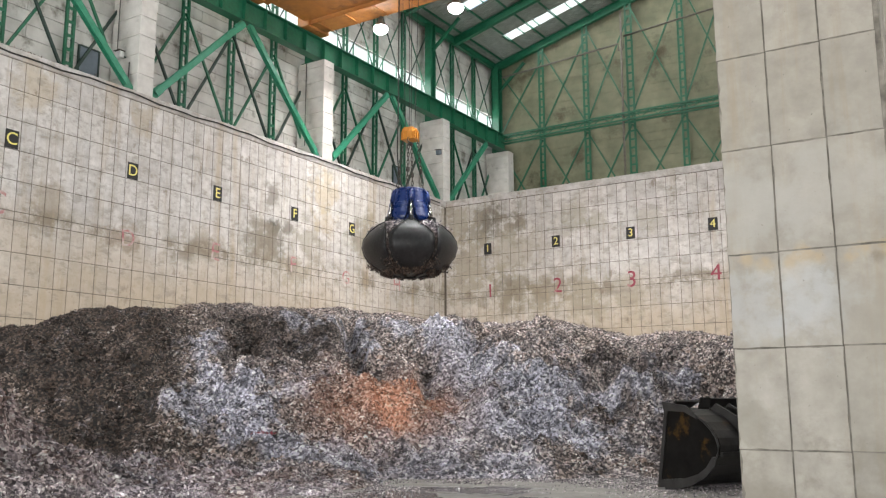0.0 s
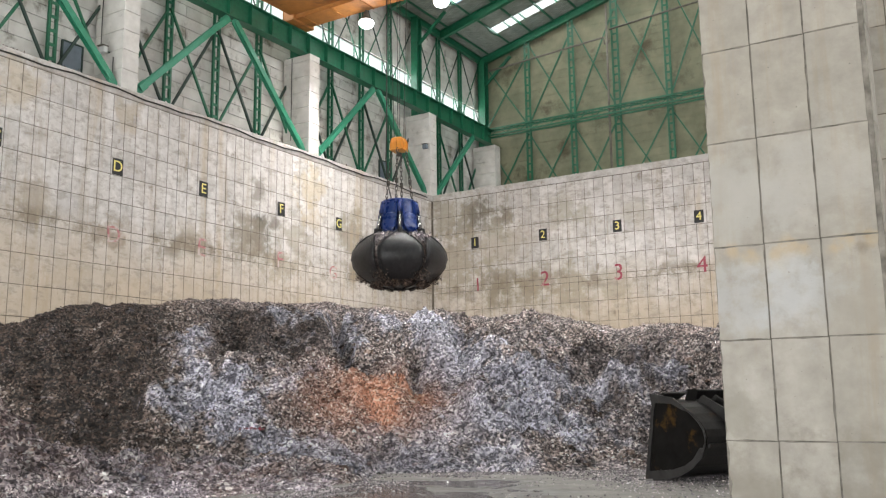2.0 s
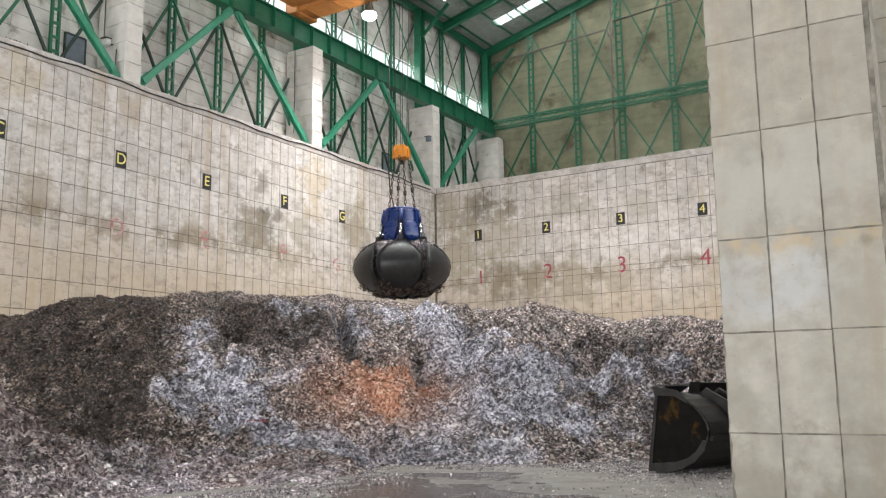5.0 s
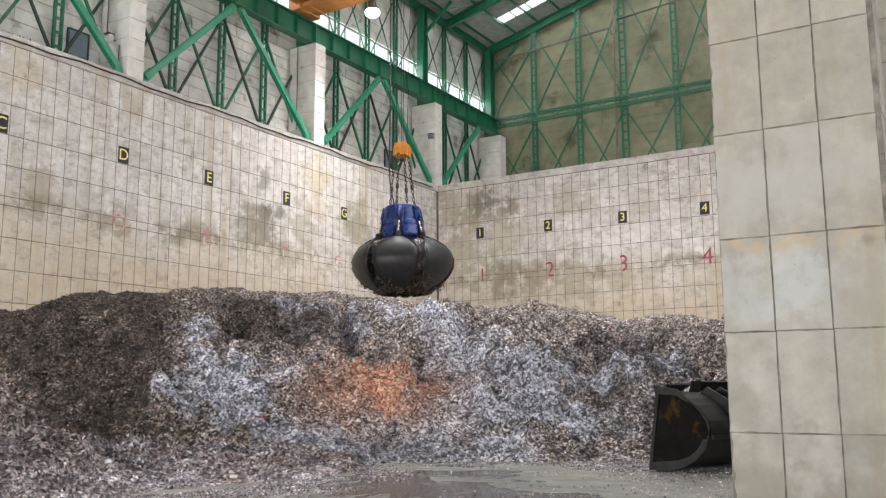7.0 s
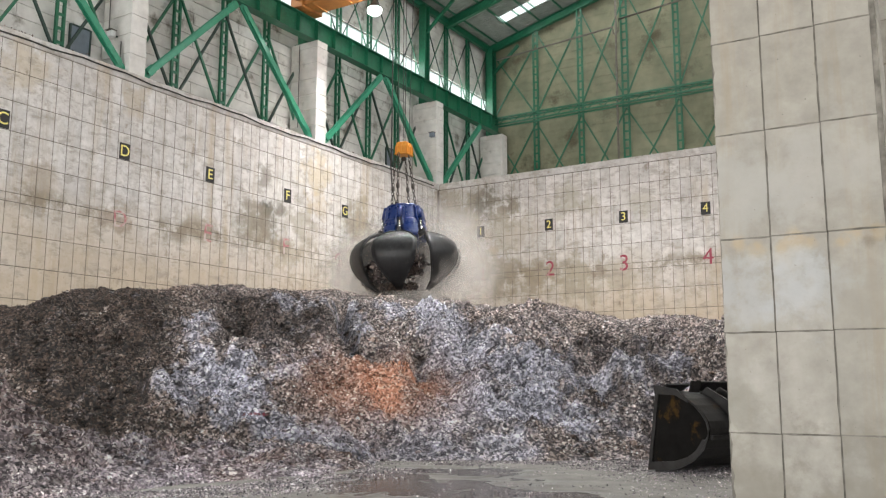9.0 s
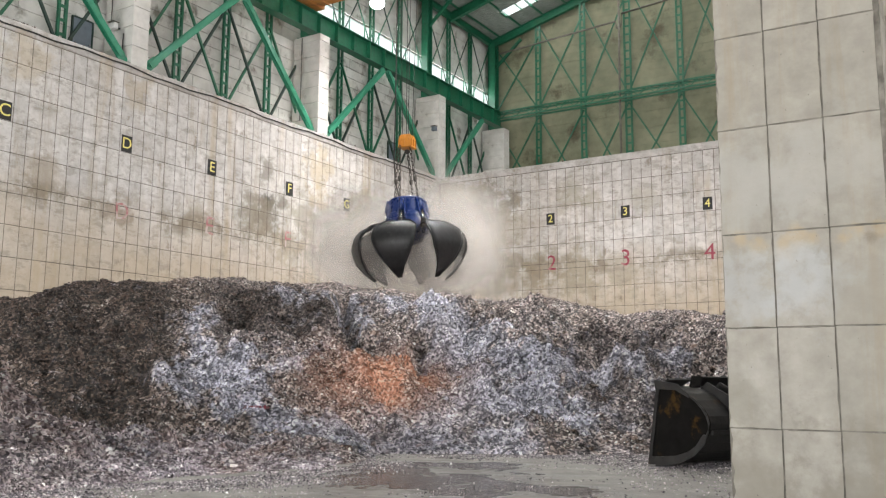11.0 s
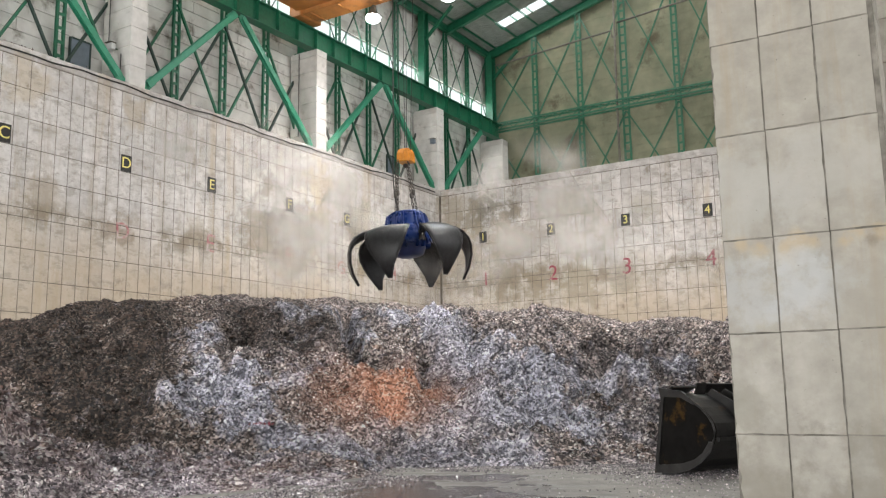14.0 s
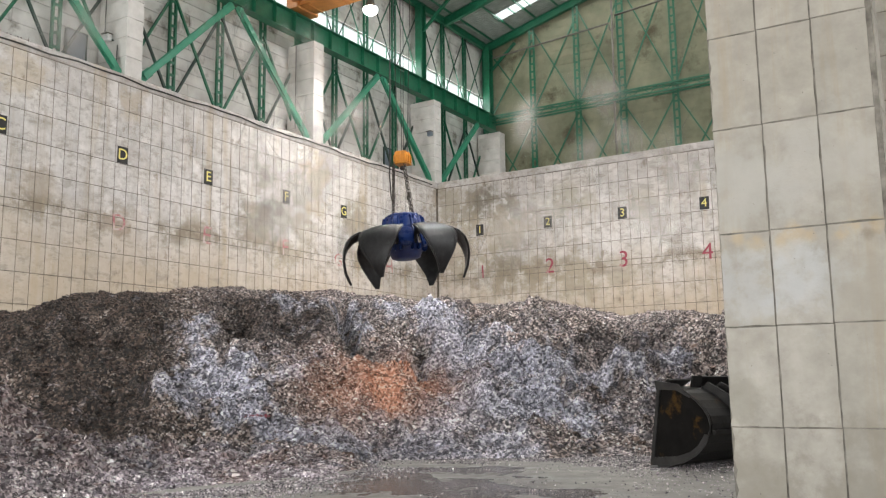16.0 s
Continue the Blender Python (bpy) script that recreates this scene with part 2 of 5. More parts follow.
M_BRACE = surface("dark_steel", (0.012, 0.03, 0.022), (0.03, 0.06, 0.045), 8, 0.6, relief=0.1)
M_CLAD = surface("cladding_panel", (0.5, 0.485, 0.45), (0.74, 0.725, 0.685), 0.9, 0.85, wear=(0.22, 0.2, 0.165), wear_scale=0.8, wear_from=0.55, place="world")
M_GABLE = surface("gable_panel", (0.15, 0.152, 0.094), (0.27, 0.268, 0.178), 0.7, 0.85, wear=(0.085, 0.075, 0.042), wear_scale=0.4, wear_from=0.54, place="world")
M_ROOF = surface("roof_sheet", (0.2, 0.22, 0.2), (0.3, 0.32, 0.29), 2, 0.6, place="world")
M_ORANGE = surface("crane_orange", (0.36, 0.14, 0.03), (0.5, 0.21, 0.05), 2.5, 0.55, relief=0.1, wear=(0.2, 0.08, 0.025), wear_scale=0.8, wear_from=0.56)
M_YELLOW = surface("block_orange", (0.52, 0.19, 0.015), (0.64, 0.27, 0.03), 6, 0.45, relief=0.1, wear=(0.3, 0.13, 0.03), wear_scale=4, wear_from=0.62)
# core blue kept dark: shade between the ribs put into its colour
M_BLUE_D = surface("recess_dark_blue", (0.005, 0.014, 0.07), (0.009, 0.026, 0.12), 4, 0.5)
M_BLUE = surface("grab_blue", (0.002, 0.012, 0.075), (0.004, 0.027, 0.15), 4, 0.28, relief=0.1, wear=(0.03, 0.04, 0.06), wear_scale=2.5, wear_from=0.6)
M_TINE = surface("worn_tine_steel", (0.008, 0.008, 0.0085), (0.024, 0.024, 0.025), 4, 0.4, relief=0.4, wear=(0.055, 0.053, 0.051), wear_scale=1.3, wear_from=0.6)
M_TINE.node_tree.nodes["Principled BSDF"].inputs["Specular IOR Level"].default_value = 0.3
M_ROD = surface("chrome_rod", (0.5, 0.5, 0.5), (0.7, 0.7, 0.7), 9, 0.2, metal=1.0, relief=0)
M_CHAIN = surface("chain_steel", (0.05, 0.045, 0.04), (0.13, 0.115, 0.1), 12, 0.5, metal=0.7, relief=0.1)
M_RUBBER = surface("black_rubber", (0.012, 0.012, 0.013), (0.025, 0.025, 0.025), 8, 0.6)
M_BLACK = surface("sign_black", (0.01, 0.01, 0.01), (0.025, 0.024, 0.022), 6, 0.6)
M_LETTER = surface("sign_yellow", (0.74, 0.64, 0.16), (0.84, 0.74, 0.26), 8, 0.6, relief=0)
M_RED = surface("red_spray", (0.24, 0.03, 0.055), (0.36, 0.09, 0.11), 3, 0.8, relief=0, wear=(0.45, 0.32, 0.29), wear_scale=2.0, wear_from=0.56)
M_RED_F = surface("faded_red_spray", (0.36, 0.12, 0.13), (0.48, 0.24, 0.23), 3, 0.8, relief=0, wear=(0.5, 0.42, 0.38), wear_scale=2.0, wear_from=0.46)
M_BUCKET = surface("bucket_steel", (0.018, 0.017, 0.0165), (0.045, 0.042, 0.04), 3, 0.42, metal=0.5, relief=0.25, wear=(0.1, 0.06, 0.03), wear_scale=1.6, wear_from=0.6)
# side plates far darker than the shell: recess shade put into their colour
M_PLATE = surface("bucket_side_shaded", (0.005, 0.0045, 0.004), (0.012, 0.011, 0.01), 3, 0.8, metal=0.0, relief=0.25, wear=(0.085, 0.045, 0.01), wear_scale=1.1, wear_from=0.53)
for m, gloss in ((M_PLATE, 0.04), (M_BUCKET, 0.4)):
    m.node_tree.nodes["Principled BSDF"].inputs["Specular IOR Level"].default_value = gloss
M_BUCKET_EDGE = surface("scoured_steel", (0.16, 0.155, 0.15), (0.3, 0.29, 0.28), 5, 0.4, metal=0.8, relief=0.2)
M_DOOR = surface("grey_door_paint", (0.13, 0.16, 0.19), (0.18, 0.21, 0.25), 3, 0.5, relief=0.05)
M_LETTER_W = surface("pale_enamel", (0.6, 0.6, 0.58), (0.72, 0.72, 0.7), 6, 0.5, relief=0.05)
M_PIPE = surface("old_pipe", (0.08, 0.07, 0.055), (0.16, 0.145, 0.115), 4, 0.6)
M_CABLE = surface("cable_black", (0.02, 0.018, 0.016), (0.05, 0.045, 0.04), 8, 0.7)


def glow(name, color, strength):
    m, nt, bsdf, vec = start(name)
    bsdf.inputs["Base Color"].default_value = (*color, 1)
    bsdf.inputs["Emission Color"].default_value = (*color, 1)
    bsdf.inputs["Emission Strength"].default_value = strength
    return m


M_LENS = glow("lamp_lens", (1, 0.98, 0.95), 60)
# sheets of translucent plastic, with the daylight behind them
def sheet_material():
    m, nt, bsdf, vec = start("skylight_sheet")
    tr = nt.nodes.new("ShaderNodeBsdfTranslucent")
    nt.links.new(ramp_node(nt, noise_node(nt, vec, 1.2), [(0.3, (0.8, 0.86, 0.83)), (0.7, (0.93, 0.97, 0.95))]), tr.inputs[0])
    nt.links.new(tr.outputs[0], nt.nodes["Material Output"].inputs[0])
    return m


M_SKYLIGHT = sheet_material()


def floor_material():
    """Worn concrete, wet in shallow patches."""
    m, nt, bsdf, vec = start("wet_concrete_floor", "world")
    base = ramp_node(nt, noise_node(nt, vec, 1.4, 9, 0.65), [(0.3, (0.18, 0.17, 0.153)), (0.7, (0.34, 0.32, 0.29))])
    dirt = noise_node(nt, vec, 9, 8, 0.75)
    base = mix(nt, calc(nt, "MULTIPLY", ramp_node(nt, dirt, [(0.55, (0, 0, 0)), (0.68, (1, 1, 1))]), 0.7), base, (0.11, 0.1, 0.09))
    rag = noise_node(nt, vec, 0.45, 6, 0.6)
    rag = calc(nt, "ADD", calc(nt, "MULTIPLY", rag, 0.7), 0.15)
    wet = blot(nt, vec, (-8.4, 12.8, 0), 2.7, rag)
    for at, rad in (((-7.2, 12.2, 0), 1.7), ((-9.9, 14.4, 0), 1.8), ((-8.8, 15.4, 0), 1.3), ((-5.8, 12.8, 0), 1.1)):
        wet = calc(nt, "MAXIMUM", wet, blot(nt, vec, at, rad, rag))
    pool = ramp_node(nt, noise_node(nt, vec, 1.1, 6, 0.6), [(0.3, (0, 0, 0)), (0.44, (1, 1, 1))])
    base = mix(nt, calc(nt, "MULTIPLY", wet, 0.8), base, (0.075, 0.066, 0.056))
    nt.links.new(base, bsdf.inputs["Base Color"])
    rough = nt.nodes.new("ShaderNodeMapRange")
    rough.inputs[3].default_value, rough.inputs[4].default_value = 0.8, 0.09
    bsdf.inputs["Specular IOR Level"].default_value = 0.5
    nt.links.new(calc(nt, "MULTIPLY", wet, pool), rough.inputs[0])
    nt.links.new(rough.outputs[0], bsdf.inputs["Roughness"])
    bump(nt, bsdf, noise_node(nt, vec, 11, 8, 0.7), 0.3, 0.02)
    return m


M_FLOOR = floor_material()


def scrap_material(name, flakes):
    """Shredded residue: dark brown fluff, bluish foil-rich and rust-orange batches, and a darkening weight (colour
    attribute 'batch').
    """
    m, nt, bsdf, vec = start(name)
    a = nt.nodes.new("ShaderNodeAttribute")
    a.attribute_name = "batch"
    w = nt.nodes.new("ShaderNodeSeparateColor")
    nt.links.new(a.outputs["Color"], w.inputs[0])
    if flakes:
        f = nt.nodes.new("ShaderNodeNewGeometry").outputs["Random Per Island"]
    else:
        v = nt.nodes.new("ShaderNodeTexVoronoi")
        v.inputs["Scale"].default_value = 17
        nt.links.new(vec, v.inputs["Vector"])
        s = nt.nodes.new("ShaderNodeSeparateColor")
        nt.links.new(v.outputs["Color"], s.inputs[0])
        f = s.outputs[0]
    brown = ramp_node(nt, f, [(0.0, (0.025, 0.018, 0.015)), (0.4, (0.09, 0.064, 0.052)), (0.66, (0.36, 0.276, 0.235)), (0.88, (0.58, 0.475, 0.42)), (0.97, (0.806, 0.744, 0.698)), (1.0, (0.950, 0.950, 0.950))])
    blue = ramp_node(nt, f, [(0.0, (0.09, 0.088, 0.105)), (0.3, (0.24, 0.235, 0.28)), (0.5, (0.46, 0.45, 0.53)), (0.78, (0.74, 0.73, 0.84)), (1.0, (0.95, 0.95, 0.95))])
    rust = ramp_node(nt, f, [(0.0, (0.156, 0.072, 0.039)), (0.4, (0.6, 0.25, 0.145)), (0.75, (0.9, 0.46, 0.31)), (1.0, (0.950, 0.715, 0.546))])
    big = noise_node(nt, vec, 1.7, 9, 0.8)
    brown = mix(nt, 1.0, brown, ramp_node(nt, big, [(0.36, (0.34, 0.33, 0.32)), (0.66, (1.8, 1.78, 1.76))]), "MULTIPLY")
    blue = mix(nt, 1.0, blue, ramp_node(nt, big, [(0.38, (0.3, 0.3, 0.32)), (0.62, (1.6, 1.6, 1.6))]), "MULTIPLY")
    col = mix(nt, w.outputs[1], brown, blue)
    col = mix(nt, w.outputs[0], col, rust)
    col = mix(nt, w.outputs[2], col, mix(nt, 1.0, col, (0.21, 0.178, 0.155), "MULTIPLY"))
    nt.links.new(col, bsdf.inputs["Base Color"])
    bsdf.inputs["Roughness"].default_value = 0.55 if flakes else 0.75
    if not flakes:
        bump(nt, bsdf, noise_node(nt, vec, 13, 8, 0.8), 1.0, 0.12)
    return m


M_SCRAP = scrap_material("shredded_scrap", False)
M_FLAKE = scrap_material("scrap_flakes", True)


# ---- building blocks ----
def mesh_of(bm, name, mat, smooth=False):
    me = bpy.data.meshes.new(name)
    bm.to_mesh(me)
    bm.free()
    me.materials.append(mat)
    if smooth:
        for p in me.polygons:
            p.use_smooth = True
    return me


def part(name, bm, mat, parent=None, label="", smooth=False):
    """One mesh object under a thing, or a thing of its own."""
    ob = new(name, bm if isinstance(bm, bpy.types.Mesh) else mesh_of(bm, name, mat, smooth))
    if parent:
        ob.parent = parent
    return tagged(ob, label)


def thing(name, label, category, group="", kind="", at=None):
    ob = new(name)
    ob.empty_display_size = 0.2
    if at is not None:
        ob.matrix_basis = at if isinstance(at, Matrix) else Matrix.Translation(at)
    return tagged(ob, label, category, group, kind)


def box(bm, x0, x1, y0, y1, z0, z1, bevel=0.0):
    m = Matrix.Translation(((x0 + x1) / 2, (y0 + y1) / 2, (z0 + z1) / 2)) @ Matrix.Diagonal((x1 - x0, y1 - y0, z1 - z0, 1))
    vs = bmesh.ops.create_cube(bm, size=1.0, matrix=m)["verts"]
    if bevel:
        es = list({e for v in vs for e in v.link_edges})
        bmesh.ops.bevel(bm, geom=es, offset=bevel, segments=1, affect="EDGES")
    return bm


def boxed(*a, **k):
    return box(bmesh.new(), *a, **k)


def bar(bm, p, q, w, h, up=(0, 0, 1)):
    """A straight bar from p to q, w wide and h high."""
    p, q = Vector(p), Vector(q)
    d = (q - p).normalized()
    u = Vector(up)
    if abs(d.dot(u)) > 0.98:
        u = Vector((0, 1, 0))
    s = d.cross(u).normalized()
    n = s.cross(d)
    vs = [bm.verts.new(o + s * a * w / 2 + n * b * h / 2) for o in (p, q) for a, b in ((-1, -1), (1, -1), (1, 1), (-1, 1))]
    for f in ((0, 1, 2, 3), (7, 6, 5, 4), (0, 4, 5, 1), (1, 5, 6, 2), (2, 6, 7, 3), (3, 7, 4, 0)):
        bm.faces.new([vs[i] for i in f])
    return bm


def channel(p, q, w, h, t=0.02, up=(0, 0, 1)):
    """An I-section bar: a web and two flanges."""
    bm = bmesh.new()
    p, q = Vector(p), Vector(q)
    d = (q - p).normalized()
    u = Vector(up)
    if abs(d.dot(u)) > 0.98:
        u = Vector((0, 1, 0))
    s = d.cross(u).normalized()
    n = s.cross(d)
    bar(bm, p, q, t, h - 2 * t, up)
    for k in (-1, 1):
        o = n * k * (h / 2 - t / 2)
        bar(bm, p + o, q + o, w, t, up)
    bmesh.ops.recalc_face_normals(bm, faces=bm.faces)
    return bm


def tube(bm, pts, r, sides=8):
    """A round pipe or cable through the points."""
    rings = []
    pts = [Vector(p) for p in pts]
    for i, p in enumerate(pts):
        d = (pts[min(i + 1, len(pts) - 1)] - pts[max(i - 1, 0)]).normalized()
        u = Vector((0, 0, 1)) if abs(d.z) < 0.95 else Vector((1, 0, 0))
        s = d.cross(u).normalized()
        n = s.cross(d)
        rings.append([bm.verts.new(p + (s * math.cos(a) + n * math.sin(a)) * r) for a in [2 * math.pi * k / sides for k in range(sides)]])
    for a, b in zip(rings, rings[1:]):
        for k in range(sides):
            bm.faces.new((a[k], a[(k + 1) % sides], b[(k + 1) % sides], b[k]))
    bm.faces.new(rings[0][::-1])
    bm.faces.new(rings[-1])
    return bm


def lathe(bm, prof, sides=24, cap=True):
    rings = [[bm.verts.new((r * math.cos(2 * math.pi * k / sides), r * math.sin(2 * math.pi * k / sides), z)) for k in range(sides)] for r, z in prof]
    for a, b in zip(rings, rings[1:]):
        for k in range(sides):
            bm.faces.new((a[k], a[(k + 1) % sides], b[(k + 1) % sides], b[k]))
    if cap:
        bm.faces.new(rings[0][::-1])
        bm.faces.new(rings[-1])
    bmesh.ops.recalc_face_normals(bm, faces=bm.faces)
    return bm


def from_arrays(name, co, faces, mat, smooth=False, batch=None):
    """A mesh from numpy arrays of corners and of equal-sided faces."""
    me = bpy.data.meshes.new(name)
    n, k = faces.shape
    me.vertices.add(len(co))
    me.vertices.foreach_set("co", co.astype(np.float32).ravel())
    me.loops.add(n * k)
    me.loops.foreach_set("vertex_index", faces.astype(np.int32).ravel())
    me.polygons.add(n)
    me.polygons.foreach_set("loop_start", np.arange(0, n * k, k, dtype=np.int32))
    me.update(calc_edges=True)
    if smooth:
        me.polygons.foreach_set("use_smooth", np.ones(n, dtype=bool))
    if batch is not None:
        at = me.attributes.new("batch", "FLOAT_COLOR", "POINT")
        at.data.foreach_set("color", np.c_[batch, np.ones(len(batch))].astype(np.float32).ravel())
    me.materials.append(mat)
    return me


def lettering(text, size, mat, name, depth=0.006):
    """Writing as a mesh, upright in the x-z plane, facing -y, centred."""
    cu = bpy.data.curves.new(name, "FONT")
    cu.body, cu.size, cu.extrude, cu.align_x, cu.align_y = text, size, depth, "CENTER", "CENTER"
    tmp = bpy.data.objects.new(name, cu)
    scene.collection.objects.link(tmp)
    me = bpy.data.meshes.new_from_object(tmp.evaluated_get(bpy.context.evaluated_depsgraph_get()))
    bpy.data.objects.remove(tmp)
    me.transform(Matrix.Rotation(radians(90), 4, "X"))
    me.materials.clear()
    me.materials.append(mat)
    return me


# ---- structure ----
def setting(name, bm, mat, label, category="wall"):
    return tagged(part(name, bm, mat), label, category, kind="structure")


bm = bmesh.new()
bmesh.ops.create_grid(bm, x_segments=40, y_segments=40, size=1.0, matrix=Matrix.Translation((-11, 21, 0)) @ Matrix.Diagonal((26, 42, 1, 1)))
floor = setting("floor", bm, M_FLOOR, "worn grey concrete floor, wet and dirty in patches", "floor")

HALL_R, HALL_F = 13.0, -8.0
wall_west = setting("wall_west", boxed(XL - 1.0, XL - 0.012, HALL_F, YB + 1.0, -0.2, TOP - 0.03), M_JOINT, "high stained concrete pit wall cast in panels, with yellow letter signs")
wall_north = setting("wall_north", boxed(XL - 0.012, HALL_R, YB + 0.012, YB + 1.0, -0.2, TOP - 0.03), M_JOINT, "high stained concrete pit wall cast in panels, with yellow number signs")
# rows of form panels: heights of the joints
ROWS = [0.12, 1.32, 2.52, 3.72, 4.92, 6.12, 7.32, 8.52, 8.86, 10.03, 11.2, 12.36, 13.53, 14.7]
GAP = 0.013


def panel_mesh(name, w, h, d, mat, bevel=0.008, gap=GAP):
    """A form panel, its face to -y, its lower corner at the origin."""
    bm = bmesh.new()
    a, b = gap, w - gap
    lo, hi = gap, h - gap
    ring = [[bm.verts.new((x, y, z)) for x, z in ((a + i, lo + i), (b - i, lo + i), (b - i, hi - i), (a + i, hi - i))] for y, i in ((0, 0), (-d + bevel, 0), (-d, bevel))]
    for p, q in zip(ring, ring[1:]):
        for k in range(4):
            bm.faces.new((p[k], p[(k + 1) % 4], q[(k + 1) % 4], q[k]))
    bm.faces.new(ring[-1])
    bmesh.ops.recalc_face_normals(bm, faces=bm.faces)
    return mesh_of(bm, name, mat)


def panel_wall(wall, origin, turn, count, lo, hi, name):
    """Panels on a wall; those in columns lo to hi are parts, the others one joined part."""
    base = Matrix.Translation(origin) @ Matrix.Rotation(radians(turn), 4, "Z")
    shared = {}
    rest = bmesh.new()
    for r, (z0, z1) in enumerate(zip(ROWS, ROWS[1:])):
        h = round(z1 - z0, 2)
        if h not in shared:
            shared[h] = panel_mesh("panel", 0.6, h, 0.016, M_PANEL)
        for c in range(count):
            m = base @ Matrix.Translation((c * 0.6, 0, z0))
            if lo <= c < hi and r >= 3:
                ob = part("panel", shared[h], None, wall)
                ob.matrix_basis = m @ pose(0.3, 0, h / 2, random.uniform(-0.12, 0.12), 0, random.uniform(-0.2, 0.2)) @ pose(-0.3, random.uniform(-0.004, 0.001), -h / 2)
            else:
                n = len(rest.verts)
                rest.from_mesh(shared[h])
                rest.verts.ensure_lookup_table()
                for v in rest.verts[n:]:
                    v.co = m @ v.co
    tagged(part("panels", rest, M_PANEL, wall), kind="stuff")


# caps, ledges and the cable run along the wall tops
def capping(name, x0, x1, y0, y1):
    bm = bmesh.new()
    box(bm, x0, x1, y0, y1, ROWS[-1] + 0.02, TOP, 0.03)
    return setting(name, bm, M_PANEL, "chipped concrete capping along the wall top", "capping")


capping("trim_west", XL - 1.0, XL + 0.012, HALL_F, YB + 0.02)
capping("trim_north", XL + 0.014, HALL_R, YB - 0.012, YB + 1.0)
cable = tagged(part("cable", tube(bmesh.new(), [(XL + 0.06, y, 14.93 + 0.05 * math.sin(y * 0.9) + 0.03 * math.sin(y * 2.7)) for y in np.arange(2, 48.5, 0.7)], 0.035, 6), M_CABLE),
               "dark cable sagging along the concrete wall top", "cable")

# floors behind the wall tops, cladding, gable and roof
setting("platform_west", boxed(XC - 0.2, XL - 1.0, HALL_F, YG, TOP - 0.5, TOP - 0.05), M_COLUMN, "concrete platform behind the pit wall", "platform")
setting("platform_north", boxed(XL - 1.0, HALL_R, YB + 1.0, YG, TOP - 0.5, TOP - 0.05), M_COLUMN, "concrete platform behind the numbered wall", "platform")


def planks(name, along, fixed, a0, a1, z0, z1, mat, label, step=0.6, length=3.1):
    """Cladding of long lying panels with open joints, and a backing."""
    back = (fixed - 0.25, fixed - 0.05, a0, a1, z0, z1) if along == "y" else (a0, a1, fixed + 0.05, fixed + 0.25, z0, z1)
    wall = setting(name, boxed(*back), M_JOINT, label)
    z = z0
    k = 0
    while z < z1 - 0.05:
        top = min(z + step, z1)
        a = a0 - (k % 2) * length / 2
        while a < a1:
            b = min(a + length, a1)
            s = max(a, a0)
            o = random.uniform(-0.006, 0.006)
            if along == "y":
                bm = boxed(fixed - 0.12, fixed + o, s + 0.012, b - 0.012, z + 0.013, top - 0.013)
            else:
                bm = boxed(s + 0.01, b - 0.01, fixed + o, fixed + 0.12, z + 0.006, top - 0.006)
            part("plank", bm, mat, wall)
            a = b
        z, k = top, k + 1
    return wall


planks("wall_cladding_1", "y", XC, HALL_F, YG, TOP - 0.3, 23.05, M_CLAD, "grey lying wall panels behind the green steel frame", 0.6, 6.2)
planks("wall_cladding_2", "y", XC, HALL_F, YG, 24.25, EAVE + 0.3, M_CLAD, "grey wall panels above the window band")
planks("wall_gable", "x", YG, XC, HALL_R, TOP - 0.3, 40.0, M_GABLE, "olive-grey gable wall of lying panels behind steel trusses", 0.6, 50.0)
# window band
band = tagged(thing("window_1", "long bright band of translucent clerestory window sheets", "window"), kind="structure")
y = HALL_F
while y < YG - 0.1:
    b = min(y + 1.55, YG)
    part("pane", boxed(XC - 0.14, XC - 0.12, y + 0.03, b - 0.03, 23.07, 24.23), M_SKYLIGHT, band)
    part("mullion", boxed(XC - 0.16, XC - 0.06, b - 0.03, b + 0.03, 23.05, 24.25), M_GREEN, band)
    y = b

# other sides of the hall, unseen, closing it to the sun
bm = bmesh.new()
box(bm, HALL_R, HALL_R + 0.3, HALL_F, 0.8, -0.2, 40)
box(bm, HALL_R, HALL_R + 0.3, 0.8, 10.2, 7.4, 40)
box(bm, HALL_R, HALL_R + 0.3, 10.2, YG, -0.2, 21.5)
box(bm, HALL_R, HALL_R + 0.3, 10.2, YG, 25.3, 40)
setting("wall_east", bm, M_PIER, "plain concrete hall wall, unseen, with an assumed side door opening and an added window band")
# window band added for the fill lamp, out of view
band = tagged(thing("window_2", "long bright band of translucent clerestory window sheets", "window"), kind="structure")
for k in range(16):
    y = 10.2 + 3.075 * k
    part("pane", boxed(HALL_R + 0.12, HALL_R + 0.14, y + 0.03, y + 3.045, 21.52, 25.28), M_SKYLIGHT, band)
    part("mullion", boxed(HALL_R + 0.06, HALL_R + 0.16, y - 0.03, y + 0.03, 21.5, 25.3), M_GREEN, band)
bm = bmesh.new()
box(bm, XC, -25.0, HALL_F - 0.3, HALL_F, -0.2, 40)
box(bm, -11.0, -2.5, HALL_F - 0.3, HALL_F, -0.2, 40)
box(bm, -25.0, -11.0, HALL_F - 0.3, HALL_F, 9.5, 40)
box(bm, 11.5, HALL_R, HALL_F - 0.3, HALL_F, -0.2, 40)
box(bm, -2.5, 11.5, HALL_F - 0.3, HALL_F, 9.5, 40)
setting("wall_south", bm, M_PIER, "plain concrete hall wall, unseen, with two wide assumed loading door openings")
setting("wall_cladding_3", boxed(XC - 0.3, XC - 0.02, HALL_F, YG, -0.2, TOP - 0.3), M_CLAD, "plain outer wall below the cladding")

# pitched roof with strips of skylight sheets
RIDGE = -10.0
ZR = EAVE + SLOPE * (RIDGE - XC)


